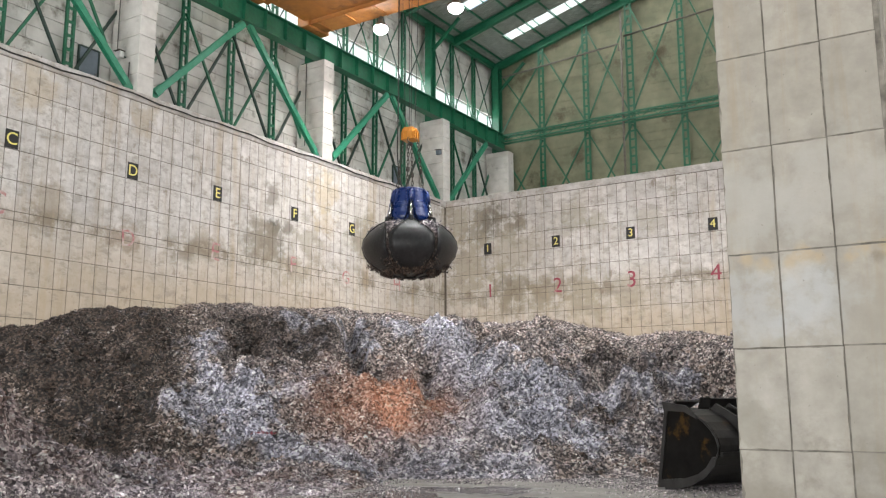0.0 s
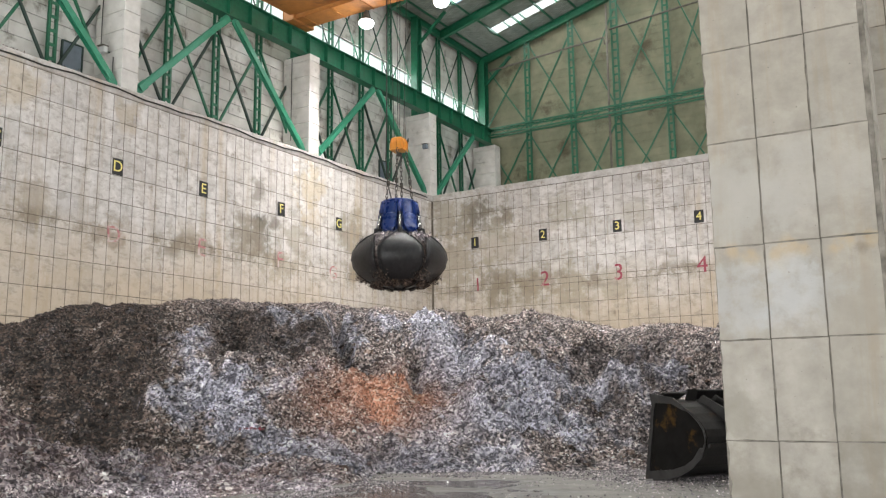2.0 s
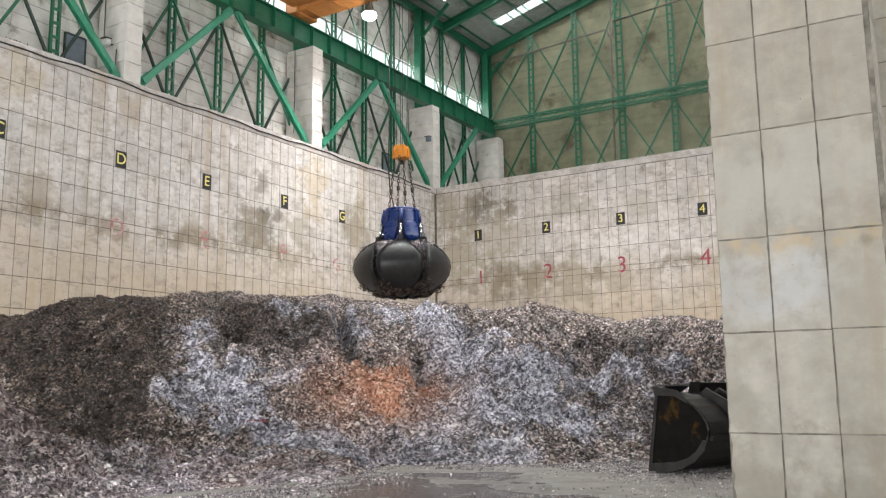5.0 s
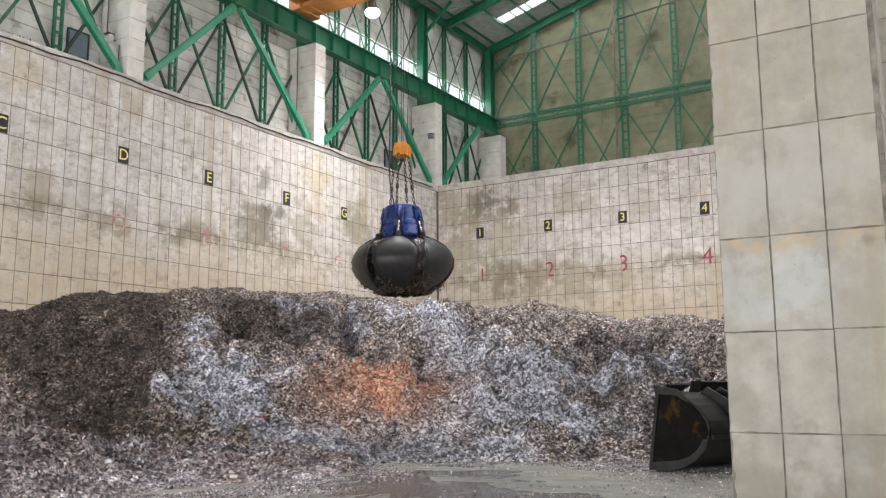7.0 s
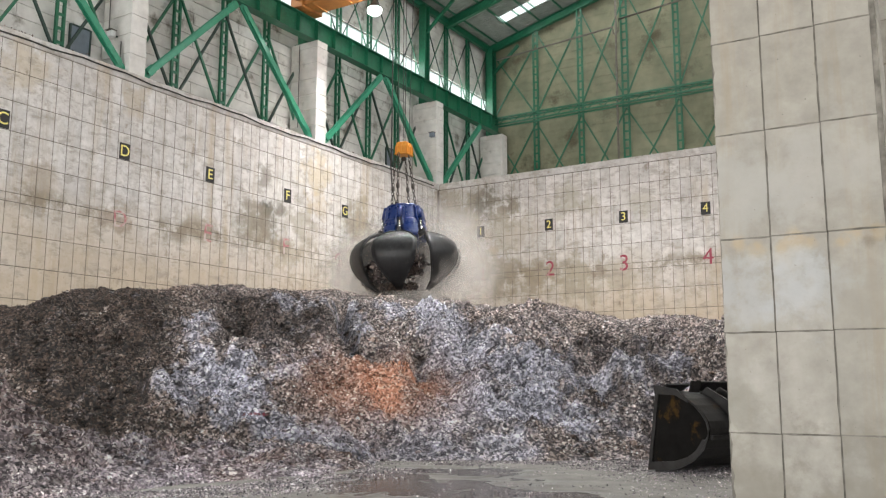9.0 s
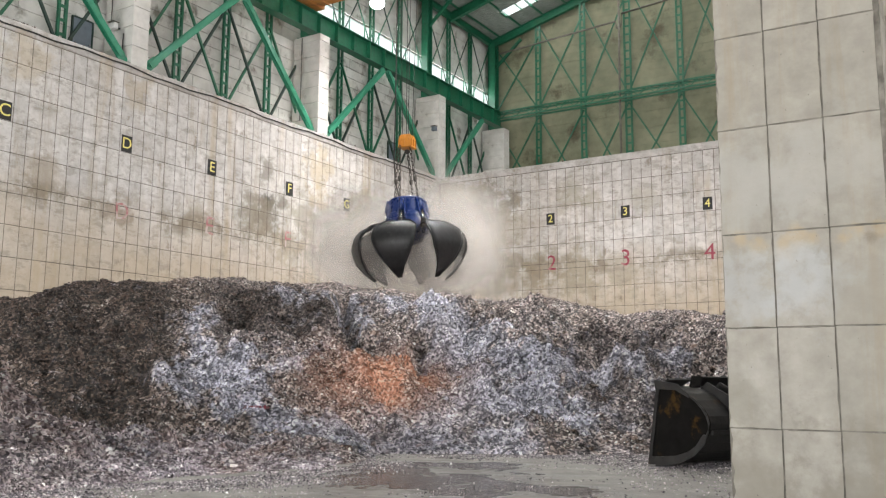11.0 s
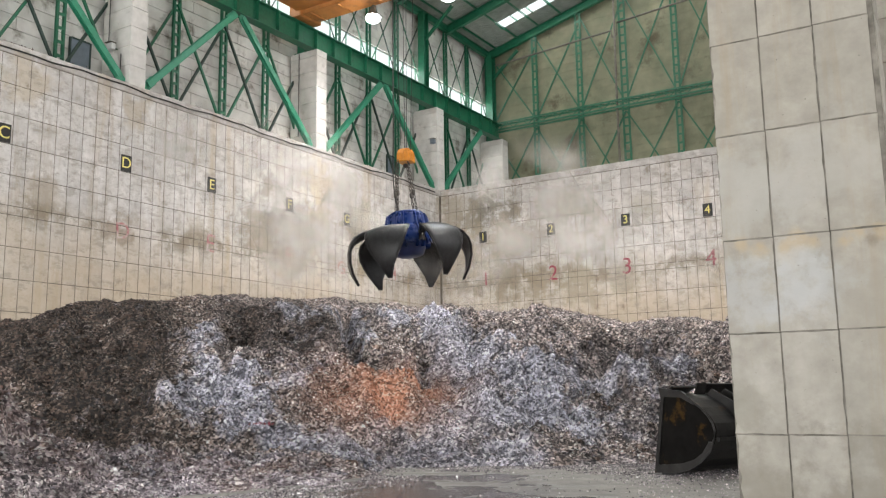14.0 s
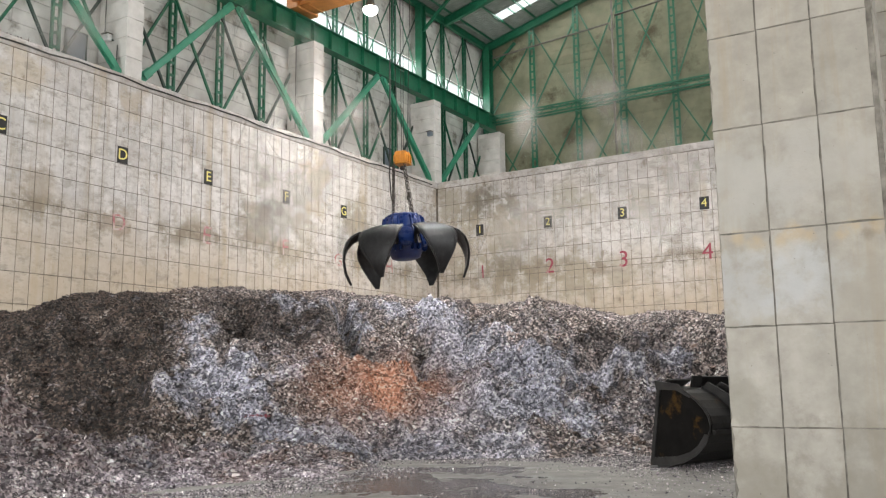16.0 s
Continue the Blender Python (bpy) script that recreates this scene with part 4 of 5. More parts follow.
def pile_height(X, Y):
    r, b = np.hypot(X, Y), np.degrees(np.arctan2(-X, Y))
    rc, zc = np.interp(b, BEAR, CREST), np.interp(b, BEAR, HIGH)
    rt = np.interp(b, TOE_B, TOE) + 0.9 * fbm(X * 0.5, Y * 0.5, 3)
    rf = np.interp(b, FRI_B, FRI) + 1.2 * fbm(X * 0.6, Y * 0.6, 5)
    u = np.clip((r - rt) / (rc - rt), 0, 1)
    rise = 0.8 * (1 - (1 - u) ** 1.55) + 0.2 * ease(u)
    h = zc * rise - 0.02 * zc * np.clip(r - rc, 0, 30)
    h = np.where(u > 0, h, -0.12 - 0.3 * np.clip(rt - r, 0, 2))
    fringe = 0.5 * ease((r - rf) / 3.6) - 0.03 - 0.2 * np.clip(rf - r, 0, 1)
    fringe = fringe + 0.14 * fbm(X * 1.1, Y * 1.1, 8) * (r > rf)
    h = np.maximum(h, np.where((b > 33) & (b < 70), fringe, -0.4))
    # nearer heap against the lettered wall
    h = h + 2.5 * np.exp(-((b - 62.5) / 6) ** 2 - ((r - 17.3) / 1.9) ** 2)
    on = ease((h + 0.02) / 0.5)
    deep = ease((h - 0.4) / 1.5) * ease((46 - r) / 10)
    h = h + deep * (0.7 * fbm(X * 0.42, Y * 0.42, 11, 3) + 0.5 * fbm(X * 0.8, Y * 0.8, 12, 3) * ease((rc - r + 1) / 3))
    top = 0.25 + 0.75 * ease((rc - r - 0.5) / 3)
    ridge = np.abs(fbm((X * 0.82 + Y * 0.57) * 1.25, (Y * 0.82 - X * 0.57) * 0.55, 21, 3))
    h = h - on * deep * top * 0.45 * (0.2 - ridge)
    ridge2 = np.abs(fbm((X * 0.5 + Y * 0.87) * 0.9, (Y * 0.5 - X * 0.87) * 2.1, 27, 3))
    h = h - on * deep * top * 0.3 * (0.2 - ridge2)
    crest = 1 - 0.65 * ease((r - rc + 3.5) / 3)
    h = h + on * crest * (0.24 * fbm(X * 1.7, Y * 1.7, 13, 3) + 0.46 * fbm(X * 3.3 + 0.4 * Y, Y * 2.9 - 0.3 * X, 15, 4) + 0.22 * fbm(X * 8.0, Y * 7.1, 17, 3))
    # overlapping slips running across the slope
    slip = np.abs(fbm((X * 0.39 + Y * 0.92) * 1.05 + 0.8 * fbm(X * 0.5, Y * 0.5, 43, 2), (X * 0.92 - Y * 0.39) * 0.38, 41, 3))
    h = h - on * deep * (1.3 + 1.7 * ease((37 - b) / 5)) * (0.15 - slip) * ease((58 - b) / 14) * ease((rc - r - 0.3) / 3)
    # matted folds lying across the slope
    fold = np.abs(fbm(b * 0.62 + 0.9 * fbm(X * 0.7, Y * 0.7, 63, 2), r * 1.55 + 1.2 * fbm(X * 0.6, Y * 0.6, 65, 2), 67, 3))
    h = h + on * ease((h - 0.15) / 0.6) * crest * 0.75 * (fold - 0.14)
    # gullies and grab marks
    for gb, gr, sb, sr, dep in ((38.5, 30.2, 0.42, 1.9, 1.7), (37.8, 27.8, 0.42, 1.2, 1.2), (44.9, 27.3, 0.9, 1.1, 1.2), (33.6, 26.4, 0.5, 0.9, 0.8), (41.6, 27.6, 1.0, 0.7, 0.35),
                                (27.0, 28.0, 1.0, 1.2, 0.35), (22.0, 27.0, 0.8, 1.5, 0.35), (53.5, 25.5, 3.2, 1.8, 0.5)):
        h = h - dep * np.exp(-((b - gb) / sb) ** 2 - ((r - gr) / sr) ** 2)
    return h


# streaks of foil-rich material on the slope: from, to, half width, strength
FOIL = [(-20.2, 18.3, -18.1, 16.7, 0.55, 0.9), (-18.1, 16.7, -16.6, 15.2, 0.65, 0.95), (-16.6, 16.4, -15.1, 15.4, 0.8, 1.1), (-15.6, 15.4, -12.8, 16.5, 0.75, 1.15), (-14.2, 15.2, -12.2, 15.6, 0.6, 1.0),
        (-17.6, 17.4, -16.0, 17.0, 0.5, 0.85), (-15.2, 16.1, -13.5, 15.7, 0.6, 1.0), (-19.6, 21.6, -19.9, 24.3, 0.75, 1.15), (-19.1, 24.3, -17.3, 22.8, 0.6, 1.0), (-17.4, 24.8, -17.0, 26.4, 0.9, 1.1),
        (-17.0, 26.4, -14.8, 24.2, 1.0, 1.1), (-14.8, 24.2, -12.0, 22.8, 1.1, 1.2), (-12.0, 22.8, -10.8, 24.0, 0.9, 1.1), (-11.2, 23.3, -10.5, 21.2, 0.9, 1.2),
        (-10.5, 21.2, -9.0, 20.7, 0.9, 1.1), (-14.2, 22.7, -11.8, 20.2, 0.8, 1.05), (-11.8, 20.2, -9.4, 20.9, 0.9, 1.1), (-10.8, 24.0, -10.0, 24.7, 0.6, 0.8),
        (-16.5, 17.0, -15.8, 18.0, 0.4, 0.9), (-15.8, 18.0, -16.5, 19.7, 0.4, 0.85), (-9.5, 25.1, -8.0, 24.0, 0.4, 0.7), (-8.6, 26.5, -6.9, 24.2, 0.5, 0.6)]


def batches(X, Y):
    """How much of each point is rust-orange, bluish foil, and darkened."""
    r, b = np.hypot(X, Y), np.degrees(np.arctan2(-X, Y))
    n1, n2 = fbm(X * 0.55, Y * 0.55, 31, 4), fbm(X * 1.6, Y * 1.6, 37, 3)
    rust = np.exp(-((b - 35.2 + 1.5 * n1) / 1.9) ** 2 - ((r - 24.4) / 1.3) ** 2) * (1.15 + 2.8 * n2) + 0.4 * np.exp(-((b - 38.8) / 2.6) ** 2 - ((r - 23.6) / 2.0) ** 2) * (1 + 1.5 * n1)
    rust = rust + 0.35 * np.exp(-((b - 32.8) / 2.5) ** 2 - ((r - 24.5) / 1.8) ** 2) * (1 + 2 * n1)
    foil = 0.0
    for x0, y0, x1, y1, wide, k in FOIL:
        dx, dy = x1 - x0, y1 - y0
        f = np.clip(((X - x0) * dx + (Y - y0) * dy) / (dx * dx + dy * dy), 0, 1)
        foil = np.maximum(foil, k * np.exp(-((X - x0 - f * dx) ** 2 + (Y - y0 - f * dy) ** 2) / wide ** 2))
    # foil gains on the slip crests: grazing light put into the colour
    slip = np.abs(fbm((X * 0.39 + Y * 0.92) * 1.05 + 0.8 * fbm(X * 0.5, Y * 0.5, 43, 2), (X * 0.92 - Y * 0.39) * 0.38, 41, 3))
    foil = np.clip(foil * 2.1 - 0.75 + 1.6 * n1 + 2.2 * n2 + 1.6 * fbm(X * 4.5, Y * 4.5, 39, 2) + 1.6 * fbm(X * 11.0, Y * 11.0, 47, 2) + 2.6 * (slip - 0.14), 0, 0.9)
    foil = np.maximum(foil, 0.2 * ease((49 - b) / 4) * ease((r - 20) / 2) * (0.8 + 2 * n1))
    # darker regions: the left face, then smaller blobs on the slope and crest
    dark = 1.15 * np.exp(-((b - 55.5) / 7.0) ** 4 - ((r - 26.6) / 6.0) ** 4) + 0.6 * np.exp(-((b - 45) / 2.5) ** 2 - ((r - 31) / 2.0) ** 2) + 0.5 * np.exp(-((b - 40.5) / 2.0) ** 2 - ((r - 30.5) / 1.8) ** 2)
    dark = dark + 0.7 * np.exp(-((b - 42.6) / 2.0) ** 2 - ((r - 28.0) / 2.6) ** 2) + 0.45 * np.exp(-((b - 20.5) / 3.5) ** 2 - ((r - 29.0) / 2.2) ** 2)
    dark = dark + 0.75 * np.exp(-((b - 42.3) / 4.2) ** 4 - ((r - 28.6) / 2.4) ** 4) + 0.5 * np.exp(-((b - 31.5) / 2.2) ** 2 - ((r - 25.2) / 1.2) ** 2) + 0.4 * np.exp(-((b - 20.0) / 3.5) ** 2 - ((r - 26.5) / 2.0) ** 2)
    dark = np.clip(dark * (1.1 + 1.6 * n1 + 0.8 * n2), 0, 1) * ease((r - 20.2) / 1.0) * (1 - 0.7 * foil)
    # near heap and fringe brightened by foil: front light put into the colour
    near = ease((20.5 - r) / 2.5) * ease((b - 37) / 3) * (0.55 + 1.2 * n2)
    foil = np.maximum(foil, np.clip(near * 1.25, 0, 0.55) * (0.8 + 0.45 * ease((56 - b) / 8)))
    toe = ease((25.5 - r) / 2.5) * ease((39 - b) / 3)
    foil = np.maximum(foil, np.clip(toe * (0.5 + 1.6 * n1 + 1.6 * n2), 0, 0.75))
    # faint rust tint that warms the same painted brightness
    rust = np.maximum(rust, 0.13 * ease((20 - r) / 2) * (0.8 + 1.5 * n1))
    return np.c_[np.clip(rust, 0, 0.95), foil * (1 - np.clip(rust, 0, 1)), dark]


TURN = radians(36)
AX, AY = np.array([math.cos(TURN), math.sin(TURN)]), np.array([-math.sin(TURN), math.cos(TURN)])
us = np.arange(-19.5, 19.6, 0.095)
vs = [10.5]
while vs[-1] < 47:
    vs.append(vs[-1] + 0.055 + 0.0028 * max(vs[-1] - 12, 0))
vs = np.array(vs)
U, V = np.meshgrid(us, vs)
GX, GY = U * AX[0] + V * AY[0], U * AX[1] + V * AY[1]
GZ = pile_height(GX, GY)
idx = np.arange(GX.size).reshape(GX.shape)
quads = np.stack([idx[:-1, :-1], idx[:-1, 1:], idx[1:, 1:], idx[1:, :-1]], -1).reshape(-1, 4)
cx, cy, cz = GX.ravel()[quads].mean(1), GY.ravel()[quads].mean(1), GZ.ravel()[quads].max(1)
ok = (cx > XL - 0.3) & (cy < YB + 0.3) & (cz > -0.1) & (cx < -3.5)
quads = quads[ok]
used = np.unique(quads)
remap = np.zeros(GX.size, int)
remap[used] = np.arange(len(used))
co = np.c_[GX.ravel(), GY.ravel(), GZ.ravel()][used]
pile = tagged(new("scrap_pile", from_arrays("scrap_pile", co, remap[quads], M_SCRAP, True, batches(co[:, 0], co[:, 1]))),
              "huge grey-brown pile of shredded metal and plastic residue", "scrap pile", kind="stuff")


def flakes(name, pts, sizes, batch, seed, mat=None, flat=None):
    """Small bent shreds lying at random on the points: two triangles each."""
    rng = np.random.default_rng(seed)
    n = len(pts)
    a = rng.normal(size=(n, 3))
    if flat is None:
        a[:, 2] *= 0.75
        b = np.cross(a, rng.normal(size=(n, 3)))
    else:      # lying along the slope, more or less
        lie = flat + 0.75 * rng.normal(size=(n, 3))
        a = np.cross(lie, a)
        b = np.cross(lie, a)
    a /= np.linalg.norm(a, axis=1)[:, None]
    b /= np.linalg.norm(b, axis=1)[:, None]
    c = np.cross(a, b)
    s = sizes[:, None]
    w = s * rng.uniform(0.3, 0.9, (n, 1))
    quad = np.stack([pts - a * s, pts + b * w + c * s * 0.2, pts + a * s, pts - b * w * rng.uniform(0.3, 1, (n, 1)) + c * s * rng.uniform(-0.3, 0.4, (n, 1))], 1).reshape(-1, 3)
    i = np.arange(n)[:, None] * 4
    tris = np.concatenate([i + np.array([[0, 1, 2]]), i + np.array([[0, 2, 3]])], 1).reshape(-1, 3)
    return from_arrays(name, quad, tris, mat or M_FLAKE, False, np.repeat(batch, 4, 0) if batch is not None else None)


rng = np.random.default_rng(4)
N = 420000
fr, fb = 14.5 + 21 * rng.random(N) ** 1.1, 11 + 52 * rng.random(N)
FX, FY = -fr * np.sin(np.radians(fb)), fr * np.cos(np.radians(fb))
FZ = pile_height(FX, FY)
keep = (FZ > -0.02) & (FX > XL + 0.1) & (rng.random(N) < 0.45 + 2.2 * fbm(FX * 1.3, FY * 1.3, 51, 4))
FX, FY, FZ = FX[keep], FY[keep], FZ[keep]
sz = 0.016 + 0.034 * rng.random(len(FX)) ** 2.2 + 0.05 * (rng.random(len(FX)) > 0.992)
e = 0.07
slope = np.c_[pile_height(FX - e, FY) - pile_height(FX + e, FY), pile_height(FX, FY - e) - pile_height(FX, FY + e), np.full(len(FX), 2 * e)]
slope /= np.linalg.norm(slope, axis=1)[:, None]
sz = sz * (1 + 0.15 * ease((20.5 - np.hypot(FX, FY)) / 4))
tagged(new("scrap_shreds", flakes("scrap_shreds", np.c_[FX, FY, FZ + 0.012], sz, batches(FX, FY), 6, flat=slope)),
       "loose shreds of metal, foil and plastic on the pile", "scrap shreds", kind="stuff")
# matted lumps half sunk in the slope
ico = bmesh.new()
bmesh.ops.create_icosphere(ico, subdivisions=2, radius=1.0)
ICO_V = np.array([v.co[:] for v in ico.verts])
ICO_F = np.array([[v.index for v in f.verts] for f in ico.faces])
ico.free()


def lumps(n, r0, r1, b0, b1, seed):
    rng = np.random.default_rng(seed)
    r, b = r0 + (r1 - r0) * rng.random(n), b0 + (b1 - b0) * rng.random(n)
    X, Y = -r * np.sin(np.radians(b)), r * np.cos(np.radians(b))
    Z = pile_height(X, Y)
    keep = (Z > 0.1) & (X > XL + 0.2) & (rng.random(n) < 0.55 + 2.4 * fbm(X * 0.8, Y * 0.8, 61, 3))
    X, Y, Z = X[keep], Y[keep], Z[keep]
    n = len(X)
    size = 0.028 + 0.085 * rng.random(n) ** 3.0
    warp = 1 + 0.42 * np.sin(ICO_V @ rng.normal(size=(3, n)) * 2.2 + rng.random(n) * 6.3) + 0.25 * np.sin(ICO_V @ rng.normal(size=(3, n)) * 4.5)
    stretch = rng.uniform(0.55, 1.5, (n, 1, 3)) * np.array([1, 1, 0.6])
    v = ICO_V[None] * warp.T[:, :, None] * stretch * size[:, None, None]
    co = (v + np.stack([X, Y, Z - 0.35 * size], 1)[:, None]).reshape(-1, 3)
    f = (ICO_F[None] + (np.arange(n) * len(ICO_V))[:, None, None]).reshape(-1, 3)
    bt = batches(X, Y) + rng.normal(size=(n, 3)) * np.array([0.04, 0.16, 0.12])
    return from_arrays("scrap_lumps", co, f, M_SCRAP, False, np.repeat(np.clip(bt, 0, 1), len(ICO_V), 0))


tagged(new("scrap_lumps", lumps(28000, 15.5, 31.0, 12, 62, 15)), "matted lumps of shredded residue on the pile", "scrap lumps", kind="stuff")
# crumbs swept over the floor before the toe
n = 340000
fr, fb = 9 + 13 * rng.random(n), 12 + 48 * rng.random(n)
FX, FY = -fr * np.sin(np.radians(fb)), fr * np.cos(np.radians(fb))
near = np.minimum(np.interp(fb, FRI_B, FRI), np.interp(fb, TOE_B, TOE)) - fr
keep = (near > 0) & (rng.random(n) < 0.8 * np.exp(-near / 0.9) + 1.1 * np.exp(-near / 2.8) * (0.4 + 3 * fbm(FX * 0.35, FY * 0.8, 55, 3)) + 0.012) & ((FX < PX - 0.1) | (FY < PY - 0.1))
FX, FY = FX[keep], FY[keep]
tagged(new("floor_crumbs", flakes("floor_crumbs", np.c_[FX, FY, 0 * FX + 0.008], 0.009 + 0.026 * rng.random(len(FX)) ** 3, np.c_[np.zeros(len(FX)), 0.4 * (FX > -12.5), np.full(len(FX), 0.15)], 8)),
       "scattered dark crumbs of residue on the wet floor", "crumbs", kind="stuff")

# red shreds on the slope
rz = float(pile_height(np.array([-14.9]), np.array([15.6]))[0])
rr = np.random.default_rng(9)
tagged(new("red_shreds", flakes("red_shreds", np.c_[-14.9 + 0.16 * rr.normal(size=26), 15.6 + 0.12 * rr.normal(size=26), np.full(26, rz + 0.05)], 0.03 + 0.04 * rr.random(26), None, 10, M_RED)),
       "torn dull red shreds lying on the scrap slope", "shreds", kind="stuff")

# grit and rags along the wall tops
n = 2600
ty = np.r_[5 + 43.8 * rng.random(n), np.full(n, YB) + rng.uniform(-0.02, 0.4, n)]
tx = np.r_[np.full(n, XL) - rng.uniform(-0.02, 0.4, n), XL + 30 * rng.random(n)]
tk = rng.random(2 * n) < 0.2 + 2.0 * fbm(tx * 0.5 + ty * 0.5, tx * 0.1, 71, 3)
tagged(new("ledge_grit", flakes("ledge_grit", np.c_[tx, ty, np.full(2 * n, TOP + 0.01)][tk], 0.02 + 0.07 * rng.random(tk.sum()) ** 2, np.zeros((tk.sum(), 3)), 73)),
       "dark grit and shreds lying along the concrete wall tops", "grit", kind="stuff")

# ---- grab ----
def slab(pts, y0, y1):
    """A flat plate of the outline pts in x-z, from y0 to y1."""
    bm = bmesh.new()
    a, b2 = [bm.verts.new((x, y0, z)) for x, z in pts], [bm.verts.new((x, y1, z)) for x, z in pts]
    bm.faces.new(a)
    bm.faces.new(b2[::-1])
    for i in range(len(pts)):
        j = (i + 1) % len(pts)
        bm.faces.new((a[j], a[i], b2[i], b2[j]))
    bmesh.ops.recalc_face_normals(bm, faces=bm.faces)
    return bm


GRAB_Y = 33.5
grab = thing("orange_peel_grab", "blue orange-peel grab with six dark steel tines hanging on chains", "grab", at=(-23.13, GRAB_Y, 11.58))
AIM = -55.5     # turn of the grab about its ropes
part("body", lathe(bmesh.new(), [(0.5, -0.02), (0.66, -0.05), (0.68, -0.2), (0.74, -0.75), (0.8, -1.3), (0.82, -1.5), (0.76, -1.75), (0.66, -2.0), (0.45, -2.08)], 24), M_BLUE_D, grab, "dark blue grab body", smooth=True)
part("top_ring", lathe(bmesh.new(), [(0.45, 0.02), (0.74, 0.02), (0.79, -0.03), (0.79, -0.12), (0.6, -0.14)], 24, False), M_BLUE, grab)


def shroud():
    """A curved cover between two hydraulic cylinders, stepped out at half height, with a rounded foot."""
    bm = bmesh.new()
    rows = [(0.77, -0.1, 16), (0.8, -0.14, 18), (0.86, -0.62, 18), (0.88, -0.68, 18), (0.95, -0.72, 19), (1.07, -1.2, 19.5), (1.09, -1.38, 17), (1.06, -1.5, 12), (1.0, -1.58, 6)]
    layers = []
    for off in (0.0, -0.05):
        layers.append([[bm.verts.new(((r + off) * math.cos(radians(w * (j / 3 - 1))), (r + off) * math.sin(radians(w * (j / 3 - 1))), z)) for j in range(7)] for r, z, w in rows])
    for grid in layers:
        for a, b2 in zip(grid, grid[1:]):
            for j in range(6):
                bm.faces.new((a[j], a[j + 1], b2[j + 1], b2[j]))
    o, n = layers
    for i in range(len(rows) - 1):
        for j in (0, 6):
            bm.faces.new((o[i][j], o[i + 1][j], n[i + 1][j], n[i][j]))
    for i in (0, len(rows) - 1):
        for j in range(6):
            bm.faces.new((o[i][j], o[i][j + 1], n[i][j + 1], n[i][j]))
    bmesh.ops.recalc_face_normals(bm, faces=bm.faces)
    return mesh_of(bm, "shroud", M_BLUE)


shroud_me = shroud()
TINES = 6
PIVOT_R, PIVOT_Z = 0.82, -1.6
# outline of a closed tine in the plane of its arm: distance from the axis, height below the body's top
PROFILE = [(0.8, -1.46), (1.1, -1.55), (1.48, -1.76), (1.84, -2.07), (2.07, -2.42), (2.13, -2.76), (2.04, -3.12), (1.82, -3.44), (1.45, -3.74), (0.95, -3.98), (0.36, -4.12)]


def tine_half(k):
    """Half the breadth of a tine as an angle: a narrow neck, full at the shoulder, narrowing to the point."""
    u = min(1.0, max(0.0, (k - 0.08) / 0.34))
    h = radians(29.1) * (0.2 + 0.8 * u * u * (3 - 2 * u))
    return h if k < 0.68 else h * (1 - 0.55 * ((k - 0.68) / 0.32) ** 1.7)


def tine_mesh():
    """A curved shovel-like petal with thickness, ribbed edges and a pointed end; origin at its pivot, opening along +x."""
    bm = bmesh.new()
    layers = []
    cols = 8
    for off in (0.0, -0.07):
        rows = []
        for i, (r, z) in enumerate(PROFILE):
            k = i / (len(PROFILE) - 1)
            h = tine_half(k)
            p0, p1 = PROFILE[max(i - 1, 0)], PROFILE[min(i + 1, len(PROFILE) - 1)]
            t = Vector((p1[0] - p0[0], p1[1] - p0[1])).normalized()
            nr, nz = -t.y, t.x
            rr, zz = r - nr * off * -1, z - nz * off * -1
            row = []
            for j in range(cols + 1):
                a = h * (2 * j / cols - 1)
                flat = 1 - 0.5 * (1 - math.cos(a))
                row.append(bm.verts.new((rr * math.cos(a) * (2 - flat) * 0.995 - PIVOT_R, rr * math.sin(a), zz - PIVOT_Z)))
            rows.append(row)
        layers.append(rows)
    for s, rows in enumerate(layers):
        for a, b2 in zip(rows, rows[1:]):
            for j in range(cols):
                f = (a[j], a[j + 1], b2[j + 1], b2[j])
                bm.faces.new(f if s else f[::-1])
    o, n = layers
    for i in range(len(PROFILE) - 1):
        for j in (0, cols):
            bm.faces.new((o[i][j], o[i + 1][j], n[i + 1][j], n[i][j]))
    for i in (0, len(PROFILE) - 1):
        for j in range(cols):
            bm.faces.new((o[i][j], o[i][j + 1], n[i][j + 1], n[i][j]))
    bmesh.ops.recalc_face_normals(bm, faces=bm.faces)
    return mesh_of(bm, "tine", M_TINE, True)


def edge_rib(side):
    b = bmesh.new()
    pts = []
    for i, (r, z) in enumerate(PROFILE[1:], 1):
        k = i / (len(PROFILE) - 1)
        h = tine_half(k) * 0.97
        pts.append((r * math.cos(h) * 1.05 - PIVOT_R, side * r * math.sin(h), z - PIVOT_Z))
    return mesh_of(tube(b, pts, 0.028, 6), "edge_bar", M_TINE, True)


tine_me, rib_me = tine_mesh(), [edge_rib(-1), edge_rib(1)]
lug = boxed(-0.16, 0.5, -0.09, 0.09, -0.1, 0.2, 0.03)
lug_me = mesh_of(lug, "hinge_lug", M_TINE)
pin_b = bmesh.new()
bmesh.ops.create_cone(pin_b, cap_ends=True, segments=12, radius1=0.07, radius2=0.07, depth=0.5, matrix=Matrix.Rotation(radians(90), 4, "X"))
pin_me = mesh_of(pin_b, "pin", M_ROD)
tine_obs = []
rib_side = slab([(0.6, -0.06), (0.84, -0.06), (0.9, -0.2), (0.96, -0.62), (1.02, -0.8), (0.98, -0.98), (0.86, -1.0), (0.9, -1.35), (1.02, -1.5), (0.98, -1.7), (0.7, -1.72)], -0.035, 0.035)
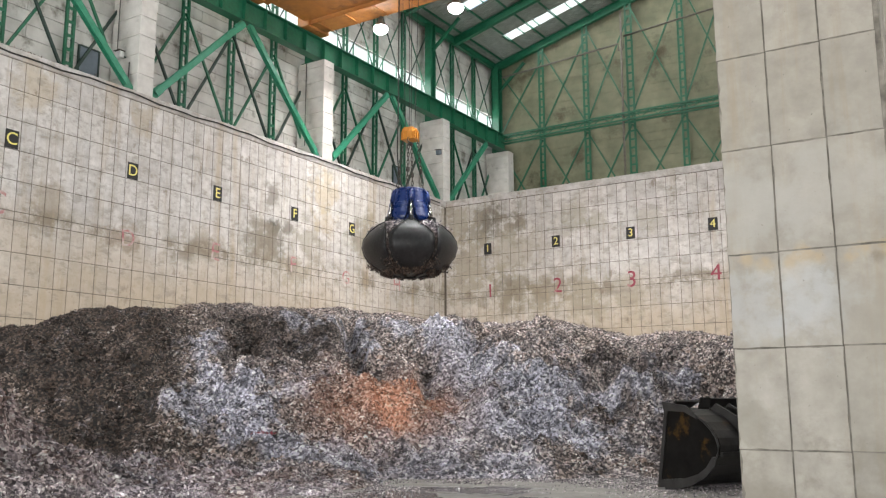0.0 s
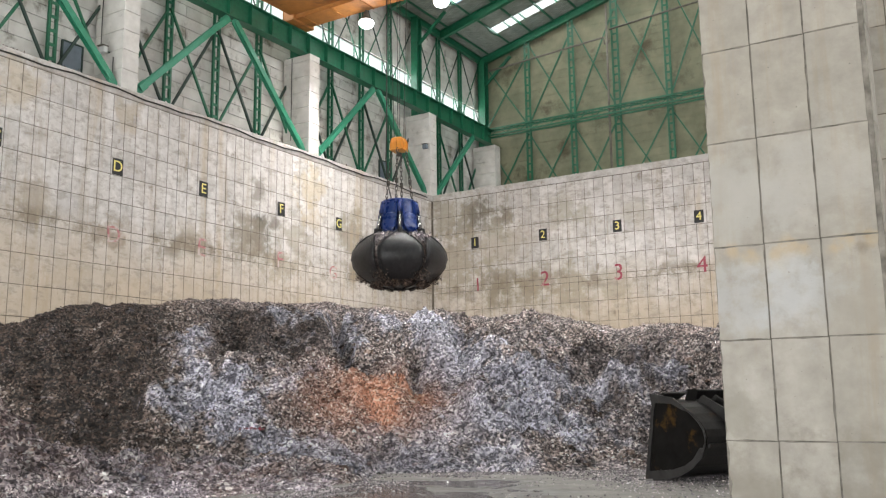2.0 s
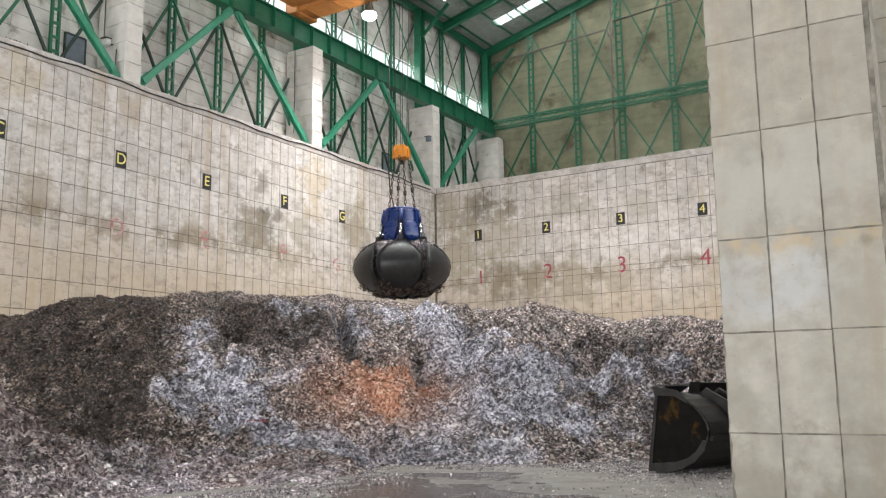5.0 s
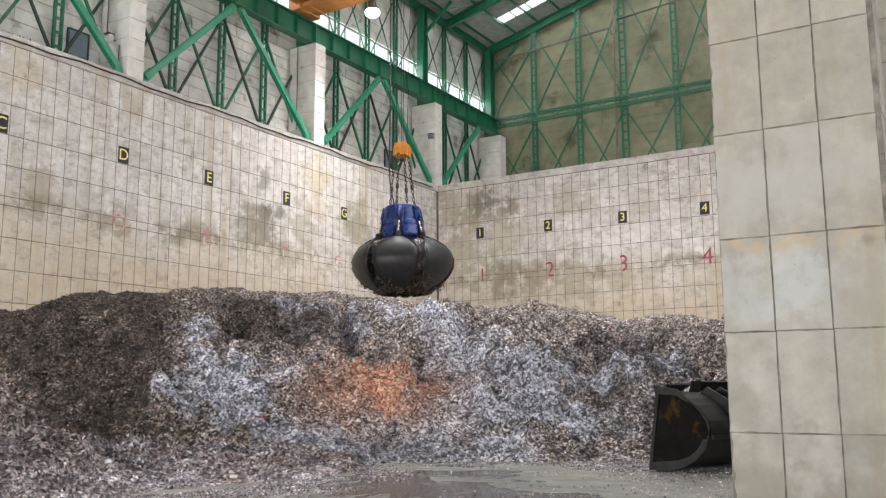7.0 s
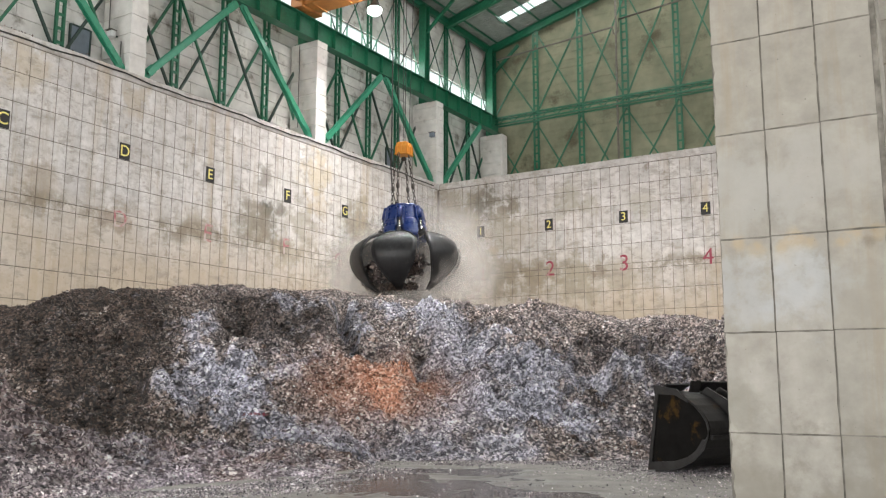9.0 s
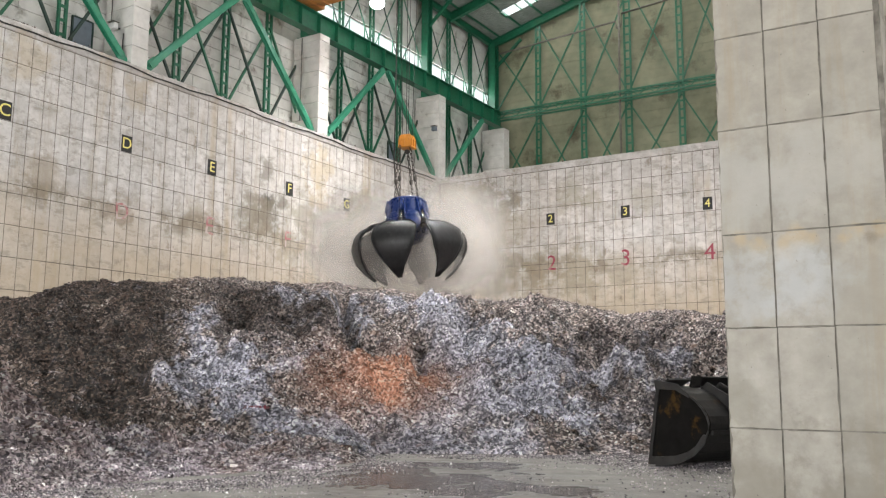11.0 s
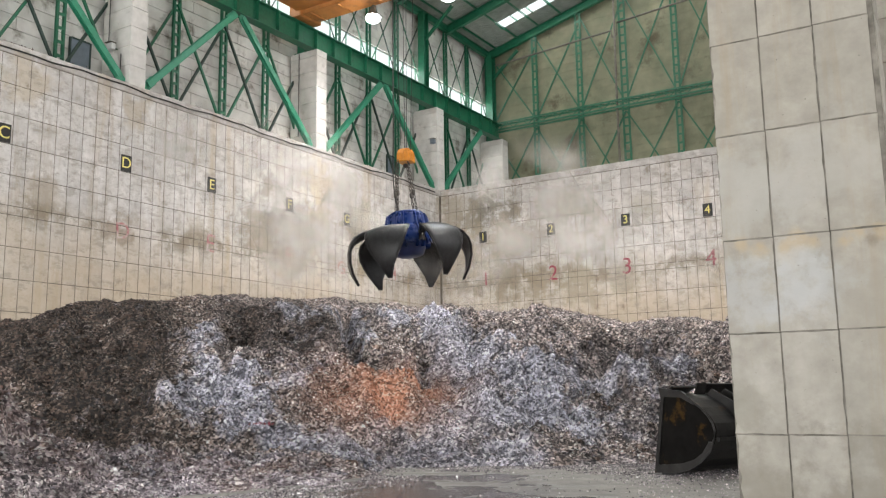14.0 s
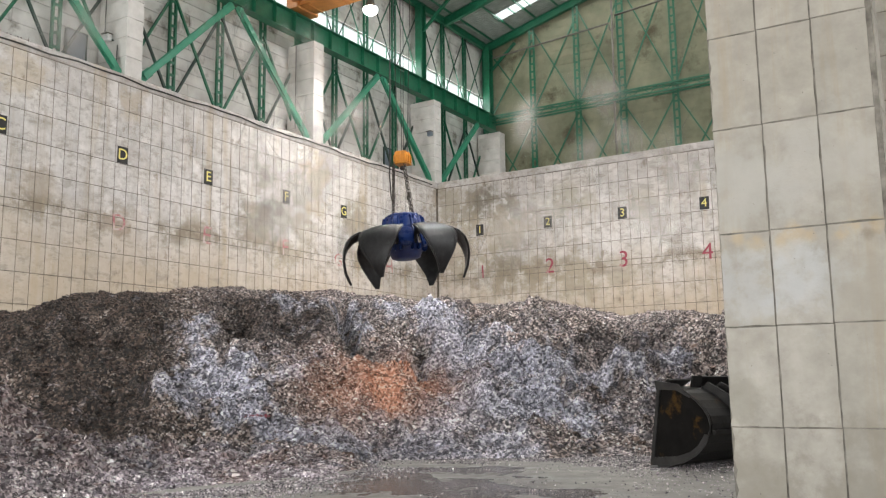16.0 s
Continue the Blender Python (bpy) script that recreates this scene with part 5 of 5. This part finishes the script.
bracket_me = mesh_of(rib_side, "bracket", M_BLUE)
barrel_b = bmesh.new()
bmesh.ops.create_cone(barrel_b, cap_ends=True, segments=14, radius1=0.12, radius2=0.12, depth=0.56, matrix=Matrix.Translation((0.9, 0, -0.4)) @ Matrix.Rotation(radians(-13), 4, "Y"))
barrel_me = mesh_of(barrel_b, "cylinder_barrel", M_BLUE, True)
rod_b = bmesh.new()
bmesh.ops.create_cone(rod_b, cap_ends=True, segments=12, radius1=0.062, radius2=0.062, depth=0.84, matrix=Matrix.Translation((1.06, 0, -1.06)) @ Matrix.Rotation(radians(-13), 4, "Y"))
rod_me = mesh_of(rod_b, "cylinder_rod", M_ROD, True)
for k in range(TINES):
    ang = AIM + 360 / TINES * k
    spin = Matrix.Rotation(radians(ang), 4, "Z")
    t = part("tine", tine_me, None, grab, "dark worn steel tine")
    t.matrix_basis = spin @ Matrix.Translation((PIVOT_R, 0, PIVOT_Z))
    for r in rib_me:
        part("edge_bar", r, None, t)
    part("hinge_lug", lug_me, None, t)
    part("pin", pin_me, None, t)
    tine_obs.append((t, spin))
    for off in (-0.16, 0.16):
        o = part("bracket", bracket_me, None, grab)
        o.matrix_basis = spin @ Matrix.Translation((0, off, 0))
    part("shroud", shroud_me, None, grab, "glossy blue cover plate").matrix_basis = spin @ Matrix.Rotation(radians(30), 4, "Z")
    part("cylinder_barrel", barrel_me, None, grab).matrix_basis = spin
    part("cylinder_rod", rod_me, None, grab, "bright chromed cylinder rod").matrix_basis = spin

# chains between block and grab, four in number
link_b = bmesh.new()
tube(link_b, [(0.05 * math.cos(a), 0, 0.085 * math.sin(a) + (0.04 if math.sin(a) > 0 else -0.04)) for a in [2 * math.pi * k / 10 for k in range(11)]], 0.02, 5)
link_me = mesh_of(link_b, "link", M_CHAIN, True)
CHAIN_TOP = 2.5
for k in range(4):
    a = radians(20 + 90 * k)
    p, q = Vector((0.62 * math.cos(a), 0.62 * math.sin(a), 0.02)), Vector((0.34 * math.cos(a), 0.34 * math.sin(a), CHAIN_TOP))
    chain = part("chain", boxed(-0.05, 0.05, -0.05, 0.05, -0.1, 0.12, 0.02), M_CHAIN, grab, "steel sling chain")
    chain.location = p
    n = int((q - p).length / 0.19)
    for i in range(n):
        l = part("link", link_me, None, chain)
        l.matrix_basis = Matrix.Translation((q - p) * (i + 0.5) / n) @ (q - p).to_track_quat("Z", "Y").to_matrix().to_4x4() @ Matrix.Rotation(radians(90 * (i % 2)), 4, "Z")
    s = part("shackle", boxed(-0.07, 0.07, -0.07, 0.07, -0.12, 0.12, 0.03), M_CHAIN, chain)
    s.location = (q - p) * 0.36

# lifting block and its ropes
block = thing("lifting_block", "orange steel lifting block hanging on wire ropes", "lifting block", at=(-23.13, GRAB_Y, 14.37))
# squat tapered box with ribs on its four sides, and an eye below
b = bmesh.new()
rings = [[b.verts.new((sx * w, sy * w, z)) for sx, sy in ((-1, -1), (1, -1), (1, 1), (-1, 1))] for w, z in ((0.2, 0.42), (0.27, 0.38), (0.36, 0.12), (0.37, -0.26), (0.33, -0.3))]
for p, q in zip(rings, rings[1:]):
    for k in range(4):
        b.faces.new((p[k], p[(k + 1) % 4], q[(k + 1) % 4], q[k]))
b.faces.new(rings[0])
b.faces.new(rings[-1])
bmesh.ops.recalc_face_normals(b, faces=b.faces)
AIM_B = Matrix.Rotation(radians(10), 4, "Z") @ Matrix.Diagonal((0.84, 0.84, 0.84, 1))
part("housing", b, M_YELLOW, block).matrix_basis = AIM_B
part("lower_plate", boxed(-0.41, 0.41, -0.41, 0.41, -0.36, -0.27, 0.03), M_YELLOW, block).matrix_basis = AIM_B
block_rib = mesh_of(slab([(0.2, 0.4), (0.32, 0.34), (0.42, 0.1), (0.42, -0.27), (0.3, -0.27)], -0.03, 0.03), "rib", M_YELLOW)
for k in range(4):
    for off in (-0.27, 0.0, 0.27):
        part("rib", block_rib, None, block).matrix_basis = AIM_B @ Matrix.Rotation(radians(90 * k), 4, "Z") @ Matrix.Translation((0, off, 0))
part("eye", lathe(bmesh.new(), [(0.05, -0.36), (0.12, -0.4), (0.14, -0.5), (0.06, -0.56)], 10), M_CHAIN, block)
for x in (-0.16, 0.16):
    for y in (-0.16, 0.16):
        part("wire_rope", tube(bmesh.new(), [(x, y, 0.3), (x * 2.2, y * 2.2, 11.6)], 0.015, 6), M_CABLE, block)
cab = part("power_cable", tube(bmesh.new(), [(-0.75, 0.1, 11.6), (-0.78, 0.1, 1.0), (-0.82, 0.1, -0.6), (-0.72, 0.08, -1.7), (-0.5, 0.05, -2.45), (-0.42, 0.05, -2.7)], 0.03, 6), M_CABLE, block, "black power cable", smooth=True)

# the load in the grab, in clumps that drop as it opens
LOADS = []
rng = np.random.default_rng(12)
for k in range(9):
    a = radians(40 * k)
    n = 900
    d = rng.normal(size=(n, 3))
    d /= np.linalg.norm(d, axis=1)[:, None]
    pts = d * (0.62 + 0.12 * rng.normal(size=(n, 1))) * np.array([1, 1, 0.75])
    me = flakes("scrap_clump", pts, 0.05 + 0.09 * rng.random(n), np.c_[np.zeros(n), np.full(n, 0.15), np.full(n, 0.75)], 40 + k)
    o = tagged(new("scrap_clump", me), "clump of dusty shredded residue dropping from the grab", "scrap clump", "grab load", "stuff")
    core = bmesh.new()
    bmesh.ops.create_icosphere(core, subdivisions=3, radius=0.56)
    for v in core.verts:
        v.co *= 1 + 0.35 * noise.noise(v.co * 3 + Vector((k, 0, 0)))
        v.co.z *= 0.75
    part("core", core, M_SCRAP, o)
    LOADS.append((o, (1.05 if k else 0.0) * math.cos(a), (1.05 if k else 0.0) * math.sin(a), rng.uniform(-0.25, 0.25)))
for k in range(30):
    ring = min(k // 6, 3)
    a = radians(AIM + 3 + 30 + 60 * (k % 6) + rng.uniform(-4, 4)) if k < 18 else radians(30 * (k - 18) + rng.uniform(-8, 8))
    size, dist, dz, tall = ((0.54, 1.3, 0.8, 0.5), (0.22, 1.92, 0.0, 2.3), (0.42, 1.45, -0.78, 0.8), (0.27, 1.08, -1.14, 0.6))[ring]
    n = 900
    d = rng.normal(size=(n, 3))
    d /= np.linalg.norm(d, axis=1)[:, None]
    pts = d * size * (0.9 + 0.2 * rng.normal(size=(n, 1))) * np.array([1, 1, tall])
    tint = np.c_[np.zeros(n), np.full(n, (0.45, 0.15, 0.05, 0.0)[ring]), np.full(n, (0.1, 0.75, 0.95, 1.0)[ring])]
    o = tagged(new("scrap_clump", flakes("scrap_clump", pts, 0.025 + 0.05 * rng.random(n), tint, 70 + k)),
               "small clump of shredded residue squeezed out between the tines", "scrap clump", "grab load", "stuff")
    LOADS.append((o, dist * math.cos(a), dist * math.sin(a), dz))

# ---- loader bucket ----
bucket = thing("loader_bucket", "black worn wheel-loader bucket resting on the floor", "loader bucket", at=pose(-4.756, 17.0, 0.0, 0, 0, -22))
# section: mouth to -x, rounded back to +x; the bucket is 2.9 m broad along y
SEC = [(-1.45, 0.03), (-1.05, 0.07), (-0.66, 0.17), (-0.36, 0.32), (-0.14, 0.52), (-0.03, 0.72), (0.0, 0.88), (-0.04, 1.02), (-0.14, 1.16), (-0.3, 1.31), (-0.5, 1.44), (-0.72, 1.53), (-1.17, 1.58)]


IN = [(x * 0.965 - 0.03, z * 0.955 + 0.035) for x, z in SEC]
part("shell", slab(SEC + IN[::-1], 0.05, 2.9), M_BUCKET, bucket)
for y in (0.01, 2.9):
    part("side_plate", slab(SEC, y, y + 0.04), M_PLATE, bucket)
part("wear_strip", slab([(-1.47, 0.0), (-1.04, 0.035), (-0.64, 0.13), (-0.34, 0.28), (-0.1, 0.5), (-0.04, 0.66), (-0.14, 0.68), (-0.3, 0.47), (-0.5, 0.34), (-0.8, 0.25), (-1.44, 0.19)], -0.025, 0.008), M_BUCKET, bucket, "scuffed wear strip on the bucket side")
part("cutting_edge", slab([(-1.62, 0.0), (-1.3, 0.0), (-1.3, 0.05), (-1.6, 0.03)], -0.03, 2.97), M_BUCKET_EDGE, bucket)
part("side_edge", slab([(-1.5, 0.0), (-1.42, 0.0), (-1.15, 1.6), (-1.23, 1.6)], -0.02, 0.03), M_BUCKET, bucket)
part("spill_guard", slab([(-1.25, 1.52), (-0.75, 1.5), (-0.45, 1.36), (-0.55, 1.5), (-0.72, 1.62), (-1.28, 1.7)], -0.03, 0.02), M_BUCKET, bucket)
part("spill_guard", slab([(-1.24, 1.56), (-1.2, 1.56), (-0.94, 1.7), (-0.98, 1.73)], 0.02, 0.7), M_BUCKET, bucket)
part("spill_guard", slab([(-1.0, 1.55), (-0.96, 1.55), (-0.9, 1.78), (-0.94, 1.78)], 0.7, 1.0), M_BUCKET, bucket)
part("spill_guard", slab([(-1.24, 1.56), (-1.2, 1.56), (-0.98, 1.76), (-1.02, 1.78)], 1.0, 2.9), M_BUCKET, bucket)
for y in (0.75, 1.15, 1.95, 2.35):
    part("hinge_plate", slab([(-0.85, 1.46), (-0.1, 1.0), (0.0, 0.5), (0.22, 0.5), (0.3, 0.9), (0.1, 1.3), (-0.6, 1.66)], y, y + 0.05), M_BUCKET, bucket)
part("rim", tube(bmesh.new(), [(x, -0.005, z) for x, z in SEC[2:]], 0.022, 6), M_BUCKET, bucket)
part("back_bar", slab([(-0.02, 0.68), (0.05, 0.68), (0.05, 0.76), (-0.02, 0.76)], 0.05, 2.9), M_BUCKET, bucket)

# ---- signs and painted marks ----
plate_me = mesh_of(boxed(-0.27, 0.27, -0.012, 0.0, -0.36, 0.36, 0.004), "plate", M_BLACK)


def sign(text, m):
    s = thing("wall_sign", "black sign plate with the yellow character " + text + " on the concrete wall", "sign", "bay signs", at=m)
    part("plate", plate_me, None, s)
    part("character", lettering(text, 0.68, M_LETTER, "character"), None, s, "yellow character").location = (0, -0.018, 0)


for text, y in zip("CDEFG", (18.44, 23.93, 28.77, 34.16, 38.96)):
    sign(text, pose(XL + 0.03, y, 11.57, 0, random.uniform(-1, 1), 90))
for text, x in zip("1234", (-27.74, -22.94, -18.14, -13.34)):
    sign(text, pose(x, YB - 0.03, 11.62, 0, random.uniform(-1, 1), 0))


def painted(text, m, size):
    o = part("painted_mark", lettering(text, size, M_RED if text in "1234" else M_RED_F, "painted_mark", 0.002), None)
    o.matrix_basis = m
    tagged(o, "faded red hand-painted character " + text + " on the concrete", "painted mark", "red bay marks")


for text, y, z, s in zip("CDEFGH", (18.0, 23.9, 28.78, 34.15, 38.5, 43.4), (9.05, 8.62, 8.76, 8.86, 8.72, 8.88), (1.3, 1.0, 1.2, 1.2, 1.0, 1.1)):
    painted(text, pose(XL + 0.024, y, z, 0, random.uniform(-6, 6), 90), s)
for text, x, s in zip("1234", (-27.6, -22.9, -18.19, -13.31), (1.2, 1.3, 1.35, 1.3)):
    painted(text, pose(x, YB - 0.024, 8.86, 0, random.uniform(-6, 6), 0), s)

# ---- dust ----
def dust_material():
    """Soft thin haze: dense in the middle of each sheet, gone at its rim (attribute 'thick')."""
    m, nt, bsdf, vec = start("dust")
    nt.nodes.remove(bsdf)
    a = nt.nodes.new("ShaderNodeAttribute")
    a.attribute_name = "thick"
    dif, tra, clear = (nt.nodes.new("ShaderNodeBsdf" + k) for k in ("Diffuse", "Translucent", "Transparent"))
    for n in (dif, tra):
        n.inputs[0].default_value = (0.54, 0.51, 0.475, 1)
    both, out = nt.nodes.new("ShaderNodeMixShader"), nt.nodes.new("ShaderNodeMixShader")
    nt.links.new(dif.outputs[0], both.inputs[1])
    nt.links.new(tra.outputs[0], both.inputs[2])
    wisp = ramp_node(nt, noise_node(nt, vec, 0.7, 4, 0.55), [(0.3, (0.25, 0.25, 0.25)), (0.7, (1, 1, 1))])
    nt.links.new(calc(nt, "MULTIPLY", calc(nt, "MULTIPLY", a.outputs["Fac"], wisp), 0.36), out.inputs[0])
    nt.links.new(clear.outputs[0], out.inputs[1])
    nt.links.new(both.outputs[0], out.inputs[2])
    nt.links.new(out.outputs[0], nt.nodes["Material Output"].inputs[0])
    return m


M_DUST = dust_material()
DUST = []
rng = np.random.default_rng(77)


def puff_mesh(count, size):
    """Bowl-like soft sheets of haze, thinning to nothing at their rims."""
    co, tri, thick = [], [], []
    for _ in range(count):
        c = Vector(rng.normal(size=3)) * size * 0.45
        turn = Euler((radians(90 + rng.uniform(-40, 40)), 0, radians(rng.uniform(-10, 80)))).to_matrix()
        r, bend = size * rng.uniform(0.7, 1.3), rng.uniform(-0.15, 0.15)
        base = len(co)
        co.append(c)
        thick.append(1.0)
        for ring, (k, f) in enumerate(((0.25, 0.85), (0.5, 0.5), (0.75, 0.18), (1.0, 0.0))):
            for j in range(14):
                a = 2 * math.pi * j / 14
                co.append(c + turn @ Vector((k * r * math.cos(a), k * r * math.sin(a), bend * r * k * k)))
                thick.append(f)
        for j in range(14):
            tri.append((base, base + 1 + j, base + 1 + (j + 1) % 14))
            for ring in range(3):
                p, q = base + 1 + ring * 14, base + 15 + ring * 14
                tri += [(p + j, q + j, q + (j + 1) % 14), (p + j, q + (j + 1) % 14, p + (j + 1) % 14)]
    me = from_arrays("dust_puff", np.array(co), np.array(tri), M_DUST, True)
    me.attributes.new("thick", "FLOAT", "POINT").data.foreach_set("value", np.array(thick, dtype=np.float32))
    return me


for k in range(56):
    o = tagged(new("dust_puff", puff_mesh(4, 1.5)), "thin beige puff of dust rising from the drop", "dust", "dust puffs", "stuff")
    o.visible_shadow = False
    DUST.append((o, rng.random(5)))

# form panels of the two pit walls
panel_wall(wall_west, (XL - 0.012, 5.6, 0), 90, 72, 20, 50, "west")
panel_wall(wall_north, (XL, YB + 0.012, 0), 0, 72, 0, 30, "north")


# ---- movement ----
HOIST = [
    (0.0, -23.13, 14.37),
    (0.5, -23.08, 14.15),
    (1.0, -23.05, 13.96),
    (1.5, -23.04, 13.74),
    (2.0, -23.0, 13.56),
    (2.5, -23.0, 13.34),
    (3.0, -23.0, 13.13),
    (3.5, -22.98, 12.96),
    (4.0, -23.0, 12.88),
    (5.2, -23.04, 12.82),
    (6.5, -23.08, 12.81),
    (7.0, -23.13, 12.83),
    (7.5, -23.14, 12.78),
    (8.0, -23.13, 12.75),
    (8.5, -23.1, 12.75),
    (9.0, -23.1, 12.77),
    (10.2, -23.06, 12.8),
    (11.5, -23.02, 12.81),
    (12.0, -23.0, 12.78),
    (12.5, -22.95, 12.76),
    (13.0, -22.97, 12.76),
    (13.5, -22.99, 12.77),
    (14.0, -23.05, 12.77),
    (14.5, -23.08, 12.72),
    (15.0, -23.07, 12.62),
    (15.5, -23.07, 12.47),
    (16.0, -23.07, 12.3),
]
# how far the tines are swung out, in degrees
OPEN = [(0.0, 0), (4.0, 0), (5.0, 1.5), (6.3, 6), (7.0, 9), (8.0, 14), (8.5, 18), (9.0, 21.5), (10.0, 26), (11.3, 31), (12.0, 34), (12.5, 37), (13.0, 41), (13.5, 46), (14.0, 50), (14.5, 53), (16.0, 55)]


def hoist(t):
    return [float(np.interp(t, [h[0] for h in HOIST], [h[i] for h in HOIST])) for i in (1, 2)]


def motions():
    walk(block, [(t, pose(x, GRAB_Y, z)) for t, x, z in HOIST])
    walk(grab, [(t, pose(x, GRAB_Y, z - 2.74) @ Matrix.Rotation(radians(-float(np.interp(t, [0, 6, 11.5, 16], [0, 0, 4, 4]))), 4, Vector((-0.566, 0.824, 0))) @ pose(0, 0, 0, 0, 0, float(np.interp(t, [0, 4, 6.5, 9, 12.5, 16], [3, 0, -8, -12, -20, -26])))) for t, x, z in HOIST])
    for t, spin in tine_obs:
        walk(t, [(s, spin @ Matrix.Translation((PIVOT_R, 0, PIVOT_Z + (0.006 * a if a > 30 else 0.006 * a * a / 30))) @ Matrix.Rotation(radians(-a), 4, "Y")) for s, a in OPEN])
    for k, (o, dx, dy, dz) in enumerate(LOADS):
        go = 7.3 + 0.24 * k if k < 9 else 7.0 + 0.085 * (k - 9) + (0.6 if k < 15 else 0)
        rows = []
        for t in sorted({0.0, 0.5, 1.0, 1.5, 2.0, 2.5, 3.0, 3.5, 4.0, 5.0, 6.0, go}):
            x, z = hoist(t)
            rows.append((t, pose(x + dx, GRAB_Y + dy, z - 2.74 - 2.75 + dz)))
        x, z = hoist(go)
        for s, drop in ((0.35, 0.5), (0.7, 1.9), (0.95, 3.3), (2.0, 3.4)):
            rows.append((go + s, pose(x + dx * 1.1, GRAB_Y + dy * 1.1, z - 5.49 + dz - drop, 20 * s, 15 * s, 0)))
        rows.append((16.0, rows[-1][1]))
        walk(o, rows)
    for k, (o, u) in enumerate(DUST):
        side = -1 if k % 2 else 1
        born = 7.1 + 2.8 * (k / len(DUST)) ** 1.3
        x0, y0 = -23.1 + side * (0.3 + 1.2 * u[0]), GRAB_Y + 1.6 * (u[1] - 0.5)
        across, back = side * (0.5 + (3.4 if side < 0 else 3.0) * u[2]), 0.4 + 2.2 * u[3]
        rows = [(0.0, pose(x0, y0, 1.6)), (born, pose(x0, y0, 1.6))]
        # out to both sides, back towards the walls, and up under the roof
        for t, ka, z in ((born + 0.7, 0.3, 5.9 + 1.2 * u[4]), (11.5, 0.85, 6.6 + 3.4 * u[4]), (12.5, 1.15, 7.3 + 3.9 * u[4]), (14.0, 2.9 + 2.2 * u[0], 8.2 + 6.0 * u[4]), (16.0, 4.0 + 5.0 * u[0], 9.0 + 9.5 * u[4])):
            a, b2 = across * ka, back * ka
            rows.append((t, pose(max(x0 + 0.82 * a - 0.5 * b2, -29.2), min(y0 + 0.57 * a + 0.8 * b2, 46.8), z, 0, 0, side * 6 * (t - born))))
        if k % 3 == 0:      # the heavier dust settles behind the crest
            rows = rows[:5] + [(13.4, pose(x0 + 0.6 * across, y0 + 0.5 * across, 6.2)), (14.6, pose(x0 + 0.8 * across, y0 + 0.6 * across, 2.4)), (16.0, pose(x0 + 0.8 * across, y0 + 0.6 * across, 1.6))]
        walk(o, rows)


motions()
